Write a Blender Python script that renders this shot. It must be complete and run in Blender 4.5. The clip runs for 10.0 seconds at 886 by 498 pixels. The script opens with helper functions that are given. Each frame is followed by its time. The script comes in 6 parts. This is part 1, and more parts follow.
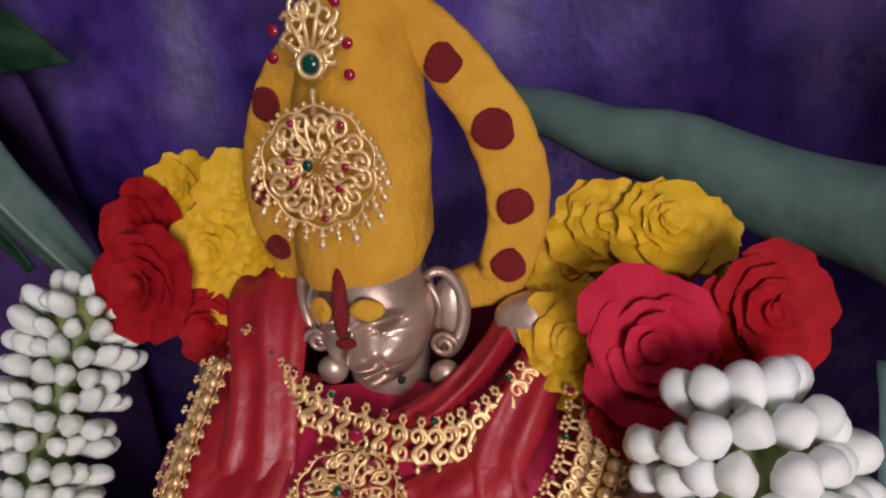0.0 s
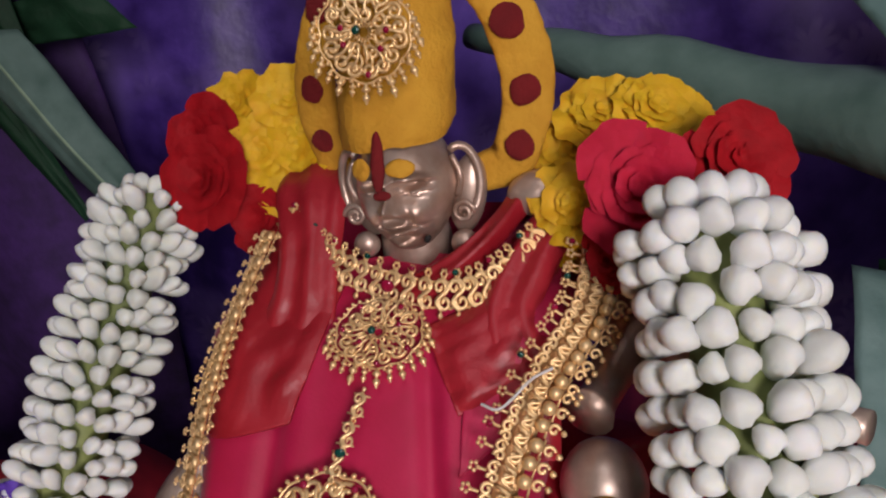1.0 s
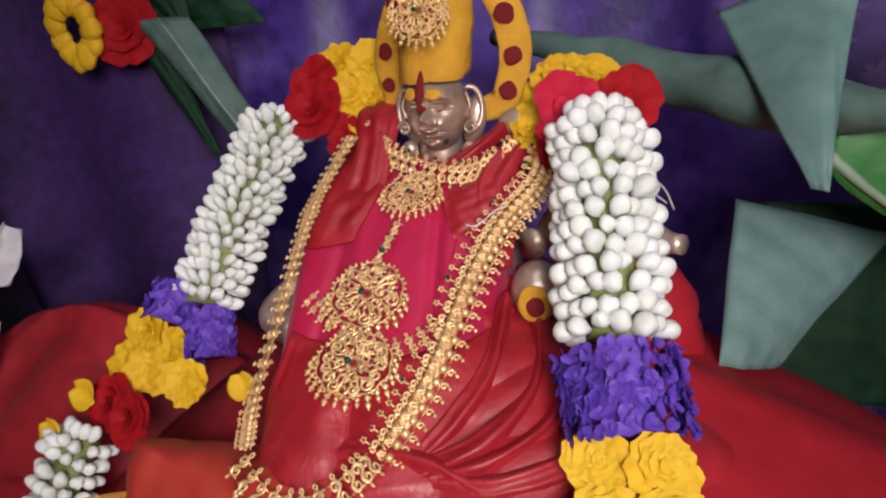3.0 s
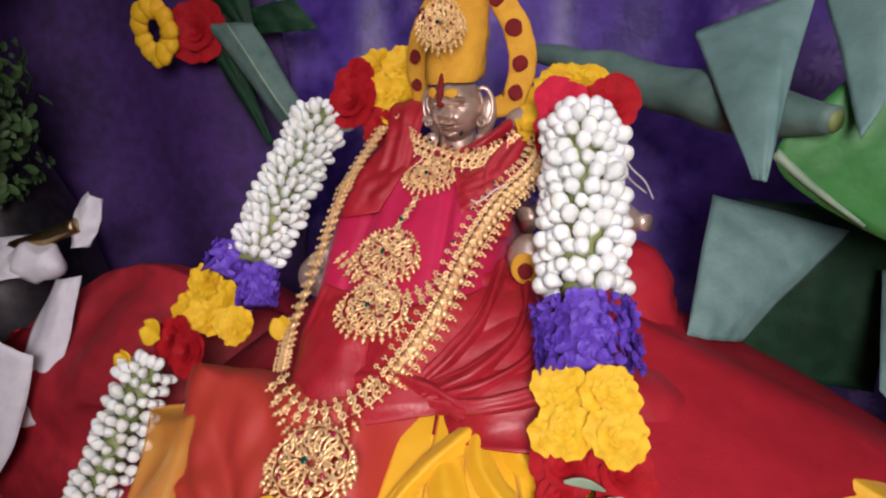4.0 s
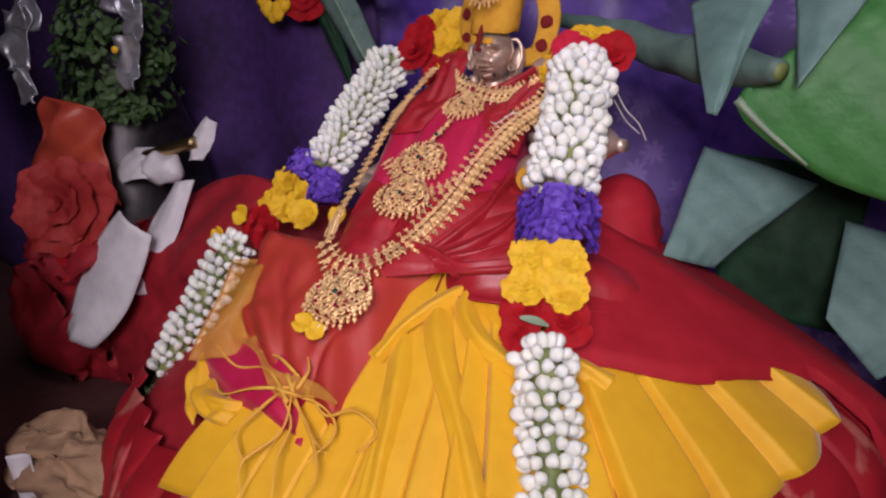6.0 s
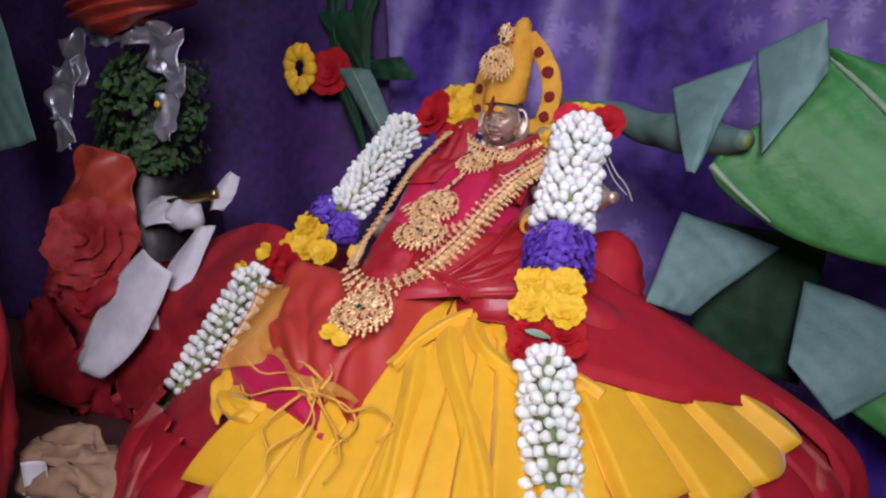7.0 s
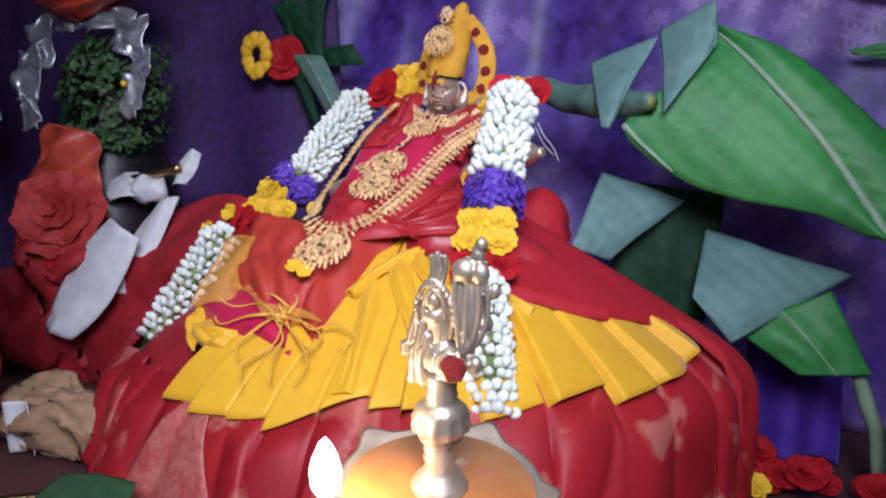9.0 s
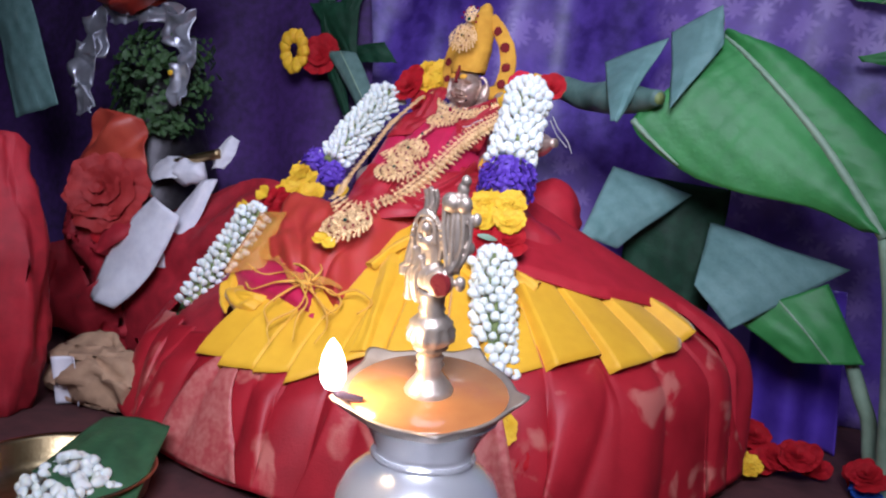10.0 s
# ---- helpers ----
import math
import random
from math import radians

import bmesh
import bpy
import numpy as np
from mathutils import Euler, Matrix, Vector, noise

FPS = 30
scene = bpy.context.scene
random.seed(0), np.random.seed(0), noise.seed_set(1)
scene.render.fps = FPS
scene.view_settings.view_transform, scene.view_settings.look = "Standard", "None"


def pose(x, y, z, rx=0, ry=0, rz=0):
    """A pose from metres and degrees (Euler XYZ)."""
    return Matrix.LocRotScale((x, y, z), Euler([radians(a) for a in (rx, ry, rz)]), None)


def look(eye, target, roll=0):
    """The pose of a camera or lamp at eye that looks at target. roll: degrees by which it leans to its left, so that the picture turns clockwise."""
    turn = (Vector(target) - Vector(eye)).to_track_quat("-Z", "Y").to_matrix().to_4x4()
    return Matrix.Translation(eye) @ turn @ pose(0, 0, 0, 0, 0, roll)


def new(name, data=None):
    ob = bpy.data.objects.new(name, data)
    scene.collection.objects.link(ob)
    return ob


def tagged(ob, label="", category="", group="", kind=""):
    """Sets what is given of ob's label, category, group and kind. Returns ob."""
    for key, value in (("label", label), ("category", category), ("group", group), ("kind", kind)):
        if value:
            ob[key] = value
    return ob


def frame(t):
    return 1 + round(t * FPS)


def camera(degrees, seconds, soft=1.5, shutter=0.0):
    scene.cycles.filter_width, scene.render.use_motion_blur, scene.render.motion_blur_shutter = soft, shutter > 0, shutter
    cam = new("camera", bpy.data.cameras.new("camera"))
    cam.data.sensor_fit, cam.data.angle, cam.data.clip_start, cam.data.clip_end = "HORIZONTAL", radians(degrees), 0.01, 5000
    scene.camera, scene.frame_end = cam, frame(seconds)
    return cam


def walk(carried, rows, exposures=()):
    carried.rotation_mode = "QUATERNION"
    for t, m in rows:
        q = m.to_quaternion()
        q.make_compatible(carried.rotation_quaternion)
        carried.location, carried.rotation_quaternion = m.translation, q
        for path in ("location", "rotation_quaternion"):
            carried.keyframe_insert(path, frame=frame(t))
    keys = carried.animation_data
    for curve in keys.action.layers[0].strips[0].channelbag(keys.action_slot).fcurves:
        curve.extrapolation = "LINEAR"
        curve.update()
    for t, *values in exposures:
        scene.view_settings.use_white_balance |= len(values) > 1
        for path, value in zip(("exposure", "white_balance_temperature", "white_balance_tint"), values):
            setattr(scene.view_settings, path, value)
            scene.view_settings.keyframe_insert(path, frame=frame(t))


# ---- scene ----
cam = camera(61.8, 10.0, soft=2.2)
PATH = [
    (0, (0.02, 0.01, 0.569), (-0.294, 1.763, -0.341), -9.3),
    (0.5, (0.021, -0.028, 0.546), (-0.314, 1.754, -0.299), -9.5),
    (1, (0.02, -0.063, 0.525), (-0.328, 1.745, -0.256), -9.0),
    (1.5, (0.022, -0.111, 0.51), (-0.348, 1.712, -0.223), -7.7),
    (2, (0.027, -0.162, 0.499), (-0.35, 1.667, -0.217), -6.8),
    (2.5, (0.047, -0.22, 0.49), (-0.376, 1.632, -0.136), -5.4),
    (2.7, (0.062, -0.244, 0.503), (-0.4, 1.59, -0.146), -5.8),
    (3.8, (0.122, -0.352, 0.504), (-0.434, 1.467, -0.115), -3.8),
    (4, (0.132, -0.37, 0.503), (-0.465, 1.44, -0.103), -3.7),
    (4.5, (0.169, -0.398, 0.489), (-0.458, 1.407, -0.102), -3.0),
    (5, (0.207, -0.447, 0.494), (-0.552, 1.298, -0.123), -3.2),
    (5.5, (0.227, -0.495, 0.468), (-0.577, 1.234, -0.134), -1.8),
    (5.7, (0.242, -0.497, 0.462), (-0.583, 1.223, -0.139), -1.1),
    (6.8, (0.272, -0.594, 0.402), (-0.562, 1.197, 0.080), 3.7),
    (7, (0.267, -0.619, 0.392), (-0.54, 1.191, 0.12), 3.8),
    (7.5, (0.274, -0.647, 0.368), (-0.496, 1.182, 0.12), 3.2),
    (8, (0.275, -0.671, 0.337), (-0.438, 1.177, 0.06), 2.7),
    (8.5, (0.29, -0.701, 0.329), (-0.409, 1.157, 0.091), 2.5),
    (9, (0.312, -0.725, 0.323), (-0.363, 1.146, 0.112), 3.6),
    (9.5, (0.33, -0.747, 0.324), (-0.357, 1.122, 0.131), 3.6),
    (10, (0.356, -0.781, 0.295), (-0.398, 1.061, 0.103), 5.4),
]
walk(cam, [(t, look(eye, target, roll)) for t, eye, target, roll in PATH], [(0.0, -0.42, 6600, 15), (1.0, -0.52, 6700, 15), (1.5, -0.50, 6700, 13), (2.5, -0.22, 6700, 11), (4.0, 0.05, 6550, 16), (4.5, 0.05, 6500, 17), (5.5, -0.28, 6700, 24), (7.0, -0.04, 5950, 19), (7.5, 0.0, 6450, 29), (8.0, 0.06, 6350, 25), (9.0, 0.24, 5500, 9), (9.5, 0.28, 5150, 6), (10.0, 0.3, 5350, 14)])

# ---- world and lamps ----
world = bpy.data.worlds.new("world")
scene.world = world
world.use_nodes = True
world.node_tree.nodes["Background"].inputs[0].default_value = (0.9, 0.93, 1.0, 1)
world.node_tree.nodes["Background"].inputs[1].default_value = 0.05


def area(name, eye, target, size, power, colour, spread=180):
    data = bpy.data.lights.new(name, "AREA")
    data.shape, data.size, data.energy, data.color, data.spread = "DISK", size, power, colour, radians(spread)
    ob = new(name, data)
    ob.matrix_world = look(eye, target)
    return ob


area("room_lamp", (0.40, -1.05, 0.82), (-0.05, 0.12, 0.30), 0.50, 4.3, (1.0, 0.93, 0.95), 80)
# Invented overhead fill that lifts the tops and the upper curtain.
area("top_fill", (0.1, -0.40, 1.8), (0.0, 0.15, 0.3), 0.6, 3.2, (0.97, 0.95, 1.0))

# ---- materials ----


def mat(name, c1, c2=None, rough=0.5, metal=0.0, scale=60.0, coarse=9.0, bump=0.15, bscale=300.0, sheen=0.0,
        sub=0.0, alpha=1.0, weave=0.0, coat=0.0, vein=0.0, rnd=0.0, spec=0.5):
    m = bpy.data.materials.new(name)
    m.use_nodes = True
    nt = m.node_tree
    b = nt.nodes["Principled BSDF"]
    c2 = c2 or tuple(v * 0.6 for v in c1)
    geo = nt.nodes.new("ShaderNodeNewGeometry")
    n1 = nt.nodes.new("ShaderNodeTexNoise")
    n1.inputs["Scale"].default_value, n1.inputs["Detail"].default_value = scale, 5
    n2 = nt.nodes.new("ShaderNodeTexNoise")
    n2.inputs["Scale"].default_value, n2.inputs["Detail"].default_value = coarse, 3
    for n in (n1, n2):
        nt.links.new(geo.outputs["Position"], n.inputs["Vector"])
    add = nt.nodes.new("ShaderNodeMath")
    add.operation = "ADD"
    nt.links.new(n1.outputs["Fac"], add.inputs[0])
    nt.links.new(n2.outputs["Fac"], add.inputs[1])
    ramp = nt.nodes.new("ShaderNodeMapRange")
    ramp.inputs["From Min"].default_value, ramp.inputs["From Max"].default_value = 0.75, 1.25
    nt.links.new(add.outputs[0], ramp.inputs["Value"])
    mix = nt.nodes.new("ShaderNodeMix")
    mix.data_type = "RGBA"
    mix.inputs[6].default_value, mix.inputs[7].default_value = (*c2, 1), (*c1, 1)
    nt.links.new(ramp.outputs[0], mix.inputs[0])
    colour = mix.outputs[2]
    if rnd:
        info = nt.nodes.new("ShaderNodeObjectInfo")
        hsv = nt.nodes.new("ShaderNodeHueSaturation")
        r2 = nt.nodes.new("ShaderNodeMapRange")
        r2.inputs["To Min"].default_value, r2.inputs["To Max"].default_value = 1 - rnd, 1 + rnd
        nt.links.new(info.outputs["Random"], r2.inputs["Value"])
        nt.links.new(r2.outputs[0], hsv.inputs["Value"])
        nt.links.new(colour, hsv.inputs["Color"])
        colour = hsv.outputs[0]
    nt.links.new(colour, b.inputs["Base Color"])
    b.inputs["Roughness"].default_value, b.inputs["Metallic"].default_value = rough, metal
    b.inputs["Specular IOR Level"].default_value = spec
    b.inputs["Alpha"].default_value = alpha
    if sheen:
        b.inputs["Sheen Weight"].default_value, b.inputs["Sheen Roughness"].default_value = sheen, 0.4
    if sub:
        b.inputs["Subsurface Weight"].default_value, b.inputs["Subsurface Scale"].default_value = sub, 0.003
        b.inputs["Subsurface Radius"].default_value = (1.0, 0.9, 0.75)
    if coat:
        b.inputs["Coat Weight"].default_value, b.inputs["Coat Roughness"].default_value = coat, 0.2
    height = nt.nodes.new("ShaderNodeTexNoise")
    height.inputs["Scale"].default_value, height.inputs["Detail"].default_value = bscale, 4
    nt.links.new(geo.outputs["Position"], height.inputs["Vector"])
    out = height.outputs["Fac"]
    for amount, wscale, kind in ((weave, 900.0, "Z"), (vein, 95.0, "DIAGONAL")):
        if amount:
            w = nt.nodes.new("ShaderNodeTexWave")
            w.bands_direction = kind
            w.inputs["Scale"].default_value, w.inputs["Distortion"].default_value = wscale / 6.3, 1.5
            nt.links.new(geo.outputs["Position"], w.inputs["Vector"])
            ma = nt.nodes.new("ShaderNodeMath")
            ma.operation, ma.inputs[1].default_value = "MULTIPLY_ADD", amount
            nt.links.new(w.outputs["Fac"], ma.inputs[0])
            nt.links.new(out, ma.inputs[2])
            out = ma.outputs[0]
    bp = nt.nodes.new("ShaderNodeBump")
    bp.inputs["Strength"].default_value, bp.inputs["Distance"].default_value = bump, 0.002
    nt.links.new(out, bp.inputs["Height"])
    nt.links.new(bp.outputs[0], b.inputs["Normal"])
    return m


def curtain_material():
    """Violet brocade, pale flower-like blotches, satin gloss; lavender light painted in, stronger rightwards."""
    m = mat("violet_brocade", (0.11, 0.056, 0.36), (0.034, 0.013, 0.145), rough=0.46, coarse=6, scale=40, bump=0.3, bscale=120, sheen=0.08)
    nt = m.node_tree
    b = nt.nodes["Principled BSDF"]
    old = b.inputs["Base Color"].links[0].from_socket
    geo = nt.nodes.new("ShaderNodeNewGeometry")
    warp = nt.nodes.new("ShaderNodeTexNoise")
    warp.inputs["Scale"].default_value = 30
    nt.links.new(geo.outputs["Position"], warp.inputs["Vector"])
    vm = nt.nodes.new("ShaderNodeVectorMath")
    vm.operation, vm.inputs[3].default_value = "SCALE", 0.022
    nt.links.new(warp.outputs["Color"], vm.inputs[0])
    va = nt.nodes.new("ShaderNodeVectorMath")
    nt.links.new(geo.outputs["Position"], va.inputs[0])
    nt.links.new(vm.outputs[0], va.inputs[1])
    split = nt.nodes.new("ShaderNodeSeparateXYZ")
    nt.links.new(va.outputs[0], split.inputs[0])
    flat = nt.nodes.new("ShaderNodeCombineXYZ")
    nt.links.new(split.outputs[0], flat.inputs[0])
    nt.links.new(split.outputs[2], flat.inputs[1])
    vor = nt.nodes.new("ShaderNodeTexVoronoi")
    vor.voronoi_dimensions = "2D"
    vor.inputs["Scale"].default_value = 22
    nt.links.new(flat.outputs[0], vor.inputs["Vector"])
    local = nt.nodes.new("ShaderNodeVectorMath")
    local.operation = "SUBTRACT"
    nt.links.new(flat.outputs[0], local.inputs[0])
    nt.links.new(vor.outputs["Position"], local.inputs[1])
    lx = nt.nodes.new("ShaderNodeSeparateXYZ")
    nt.links.new(local.outputs[0], lx.inputs[0])

    def calc(op, a, b=None, c=None):
        n = nt.nodes.new("ShaderNodeMath")
        n.operation = op
        for k, q in enumerate((a, b, c)):
            if q is None:
                continue
            if isinstance(q, (int, float)):
                n.inputs[k].default_value = q
            else:
                nt.links.new(q, n.inputs[k])
        return n.outputs[0]
    angle = calc("ARCTAN2", lx.outputs[1], lx.outputs[0])
    petals = calc("ABSOLUTE", calc("COSINE", calc("MULTIPLY", angle, 4.0)))
    reach = calc("MULTIPLY_ADD", petals, 0.22, 0.20)
    ratio = calc("DIVIDE", vor.outputs["Distance"], reach)
    big = nt.nodes.new("ShaderNodeTexNoise")
    big.inputs["Scale"].default_value = 5
    nt.links.new(geo.outputs["Position"], big.inputs["Vector"])
    r1 = nt.nodes.new("ShaderNodeMapRange")
    r1.inputs["From Min"].default_value, r1.inputs["From Max"].default_value = 1.15, 0.75
    nt.links.new(ratio, r1.inputs["Value"])
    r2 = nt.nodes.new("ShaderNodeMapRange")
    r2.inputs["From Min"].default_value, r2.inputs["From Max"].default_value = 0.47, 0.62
    # Paler to the right: the curtain's uneven light, put into its colour.
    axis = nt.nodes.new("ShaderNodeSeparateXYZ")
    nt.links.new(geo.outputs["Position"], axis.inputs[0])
    right_light = nt.nodes.new("ShaderNodeMapRange")
    right_light.inputs["From Min"].default_value, right_light.inputs["From Max"].default_value = -0.35, 0.45
    right_light.inputs["To Min"].default_value, right_light.inputs["To Max"].default_value = -0.06, 0.08
    nt.links.new(axis.outputs[0], right_light.inputs["Value"])
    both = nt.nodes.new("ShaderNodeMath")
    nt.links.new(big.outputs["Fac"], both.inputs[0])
    nt.links.new(right_light.outputs[0], both.inputs[1])
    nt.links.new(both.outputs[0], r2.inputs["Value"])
    mu = nt.nodes.new("ShaderNodeMath")
    mu.operation = "MULTIPLY"
    nt.links.new(r1.outputs[0], mu.inputs[0])
    nt.links.new(r2.outputs[0], mu.inputs[1])
    # Lavender clouds: the satin's broad sheen painted in, along with the flower prints.
    mix = nt.nodes.new("ShaderNodeMix")
    mix.data_type = "RGBA"
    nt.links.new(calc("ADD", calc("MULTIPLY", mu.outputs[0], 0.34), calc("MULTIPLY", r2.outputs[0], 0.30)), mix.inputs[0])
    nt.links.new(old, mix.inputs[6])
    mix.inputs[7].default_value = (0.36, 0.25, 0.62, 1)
    nt.links.new(mix.outputs[2], b.inputs["Base Color"])
    return m


def brocade_material():
    """Red silk woven with sparse peach-gold patches."""
    m = mat("red_brocade", (0.40, 0.012, 0.022), (0.27, 0.005, 0.012), rough=0.55, scale=30, coarse=7, bump=0.2, bscale=500)
    nt = m.node_tree
    b = nt.nodes["Principled BSDF"]
    old = b.inputs["Base Color"].links[0].from_socket
    geo = nt.nodes.new("ShaderNodeNewGeometry")
    spots = nt.nodes.new("ShaderNodeTexNoise")
    spots.inputs["Scale"].default_value, spots.inputs["Detail"].default_value, spots.inputs["Distortion"].default_value = 16, 4, 0.6
    nt.links.new(geo.outputs["Position"], spots.inputs["Vector"])
    r = nt.nodes.new("ShaderNodeMapRange")
    r.inputs["From Min"].default_value, r.inputs["From Max"].default_value = 0.585, 0.66
    r.inputs["To Max"].default_value = 0.75
    nt.links.new(spots.outputs["Fac"], r.inputs["Value"])
    mix = nt.nodes.new("ShaderNodeMix")
    mix.data_type = "RGBA"
    nt.links.new(r.outputs[0], mix.inputs[0])
    nt.links.new(old, mix.inputs[6])
    mix.inputs[7].default_value = (0.52, 0.17, 0.13, 1)
    nt.links.new(mix.outputs[2], b.inputs["Base Color"])
    return m


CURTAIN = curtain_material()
SHADE_SHEET = mat("shade_purple", (0.058, 0.018, 0.135), (0.022, 0.007, 0.050), rough=0.75, coarse=7, bump=0.25, bscale=200)
GAUZE = mat("golden_gauze", (0.86, 0.48, 0.08), (0.76, 0.32, 0.05), rough=0.55, alpha=0.34, bump=0.2, bscale=240)
GOLD = mat("gold", (0.88, 0.58, 0.28), (0.70, 0.42, 0.17), rough=0.46, metal=0.75, bump=0.2, bscale=900)
GOLD_BRIGHT = mat("gold_bright", (0.96, 0.71, 0.38), (0.86, 0.58, 0.27), rough=0.42, metal=0.62, bump=0.1, bscale=900)
SILVER = mat("silver", (0.70, 0.57, 0.48), (0.44, 0.30, 0.23), rough=0.38, metal=0.62, scale=90, coarse=24, bump=0.10, bscale=400)
LAMP_SILVER = mat("lamp_silver", (0.64, 0.55, 0.45), (0.46, 0.38, 0.30), rough=0.46, metal=0.78, scale=90, bump=0.15, bscale=400)
POT_SILVER = mat("polished_steel", (0.92, 0.92, 0.93), (0.84, 0.84, 0.86), rough=0.26, metal=0.65, bump=0.03)
PASTE = mat("sandal_paste", (0.66, 0.345, 0.028), (0.54, 0.255, 0.015), rough=0.85, scale=90, coarse=14, bump=0.5, bscale=420)
KUMKUM = mat("kumkum", (0.20, 0.006, 0.008), (0.13, 0.003, 0.005), rough=0.9, bump=0.5, bscale=600)
RED_SATIN = mat("red_satin", (0.42, 0.022, 0.035), (0.30, 0.010, 0.018), rough=0.42, bump=0.25, bscale=260)
RED_SILK = mat("red_silk", (0.42, 0.012, 0.026), (0.33, 0.007, 0.016), rough=0.72, bump=0.2, bscale=500, spec=0.35)
RED_BROCADE = brocade_material()
PEACH = mat("peach_brocade", (0.52, 0.17, 0.14), (0.40, 0.06, 0.06), rough=0.5, scale=140, coarse=35, bump=0.3, bscale=600)
DARK_RED = mat("dark_red_cloth", (0.40, 0.013, 0.025), (0.25, 0.007, 0.015), rough=0.7, bump=0.2, bscale=400)
MAGENTA = mat("magenta_silk", (0.51, 0.0085, 0.072), (0.40, 0.005, 0.045), rough=0.55, bump=0.1, bscale=600, sheen=0.2)
ORGANZA = mat("red_organza", (0.50, 0.040, 0.035), (0.44, 0.045, 0.022), rough=0.55, alpha=0.86, bump=0.2, bscale=260)
YELLOW_SILK = mat("yellow_silk", (0.78, 0.44, 0.012), (0.71, 0.375, 0.008), rough=0.6, coarse=12, bump=0.12, bscale=600, sheen=0.2)
YELLOW_FRINGE = mat("yellow_organza", (0.86, 0.52, 0.09), (0.76, 0.38, 0.05), rough=0.5, alpha=0.9, bump=0.2)
JASMINE = mat("jasmine_white", (0.80, 0.82, 0.80), (0.70, 0.74, 0.68), rough=0.65, sub=0.85, bump=0.1, bscale=500, rnd=0.06)
STALK_BLUE = mat("bluish_stalk", (0.12, 0.20, 0.175), (0.065, 0.125, 0.105), rough=0.6, bump=0.3, bscale=150)
STEM = mat("pale_green_stem", (0.24, 0.28, 0.09), (0.11, 0.15, 0.04), rough=0.6, bump=0.2)
ROSE_RED = mat("rose_red", (0.42, 0.005, 0.011), (0.28, 0.002, 0.006), rough=0.75, scale=120, sub=0.25, bump=0.25, bscale=350, spec=0.25)
ROSE_PINK = mat("rose_pink", (0.56, 0.014, 0.050), (0.42, 0.006, 0.025), rough=0.75, scale=120, sub=0.25, bump=0.25, bscale=350, spec=0.25)
YELLOW_FLOWER = mat("yellow_petal", (0.80, 0.50, 0.012), (0.72, 0.38, 0.006), rough=0.7, scale=120, sub=0.35, bump=0.2, bscale=350)
VIOLET_FLOWER = mat("violet_petal", (0.14, 0.06, 0.48), (0.07, 0.025, 0.30), rough=0.6, scale=200, bump=0.3)
ORANGE_FLOWER = mat("orange_petal", (0.42, 0.030, 0.026), (0.30, 0.014, 0.014), rough=0.7, bump=0.3)
BLUE_FLOWER = mat("blue_petal", (0.03, 0.12, 0.55), (0.02, 0.06, 0.35), rough=0.6, bump=0.3)
LEAF_UNDER = mat("banana_leaf_underside", (0.15, 0.265, 0.25), (0.10, 0.195, 0.18), rough=0.65, bump=0.35, bscale=200, vein=1.2)
LEAF_TOP = mat("banana_leaf_top", (0.045, 0.225, 0.050), (0.030, 0.165, 0.036), rough=0.55, bump=0.3, bscale=160, vein=1.0)
LEAF_DARK = mat("dark_green_leaf", (0.012, 0.050, 0.024), (0.006, 0.026, 0.012), rough=0.6, spec=0.2, bump=0.3, vein=1.0)
LEAF_DULL = mat("dull_green_leaf", (0.045, 0.13, 0.05), (0.025, 0.075, 0.03), rough=0.6, bump=0.3, bscale=160, vein=1.0)
STALK = mat("banana_stalk", (0.26, 0.36, 0.25), (0.18, 0.27, 0.18), rough=0.55, bump=0.3, bscale=150)
TULSI = mat("small_green_leaf", (0.05, 0.11, 0.03), (0.02, 0.05, 0.015), rough=0.6, bump=0.3)
PEACH_SATIN = mat("orange_satin", (0.50, 0.075, 0.040), (0.34, 0.030, 0.022), rough=0.45, scale=30, bump=0.2, bscale=200)
VIOLET_SATIN = mat("violet_satin", (0.11, 0.055, 0.42), (0.06, 0.025, 0.26), rough=0.24, scale=20, bump=0.15, bscale=90)
THREAD = mat("white_thread", (0.70, 0.68, 0.66), (0.55, 0.52, 0.50), rough=0.7)
WHITE_CLOTH = mat("white_petal", (0.74, 0.73, 0.76), (0.60, 0.59, 0.64), rough=0.6, bump=0.2, sub=0.1)
BEIGE_CLOTH = mat("beige_cloth", (0.42, 0.27, 0.16), (0.28, 0.17, 0.10), rough=0.8, bump=0.35, bscale=250, weave=0.5)
DARK_METAL = mat("dark_metal", (0.05, 0.045, 0.05), (0.02, 0.018, 0.02), rough=0.4, metal=0.6)
FOIL = mat("silver_foil", (0.60, 0.62, 0.68), (0.38, 0.39, 0.46), rough=0.40, metal=0.75, bump=0.3, bscale=90)
BRASS = mat("brass", (0.55, 0.42, 0.22), (0.35, 0.25, 0.12), rough=0.3, metal=1.0)
OIL = mat("lamp_oil", (0.50, 0.20, 0.06), (0.42, 0.15, 0.045), rough=0.10, bump=0.02, coat=0.4)
GEM_GREEN = mat("green_stone", (0.005, 0.07, 0.055), (0.003, 0.04, 0.03), rough=0.12, bump=0.0)
GEM_RED = mat("red_stone", (0.34, 0.012, 0.05), (0.22, 0.005, 0.03), rough=0.15, bump=0.0)
WALL = mat("bounce_plaster", (0.42, 0.39, 0.35), (0.36, 0.33, 0.30), rough=0.9, bump=0.2)
TABLE = mat("table_cloth", (0.10, 0.03, 0.03), (0.06, 0.02, 0.02), rough=0.85, bump=0.2)
BLACK = mat("black_paste", (0.01, 0.008, 0.008), rough=0.7)


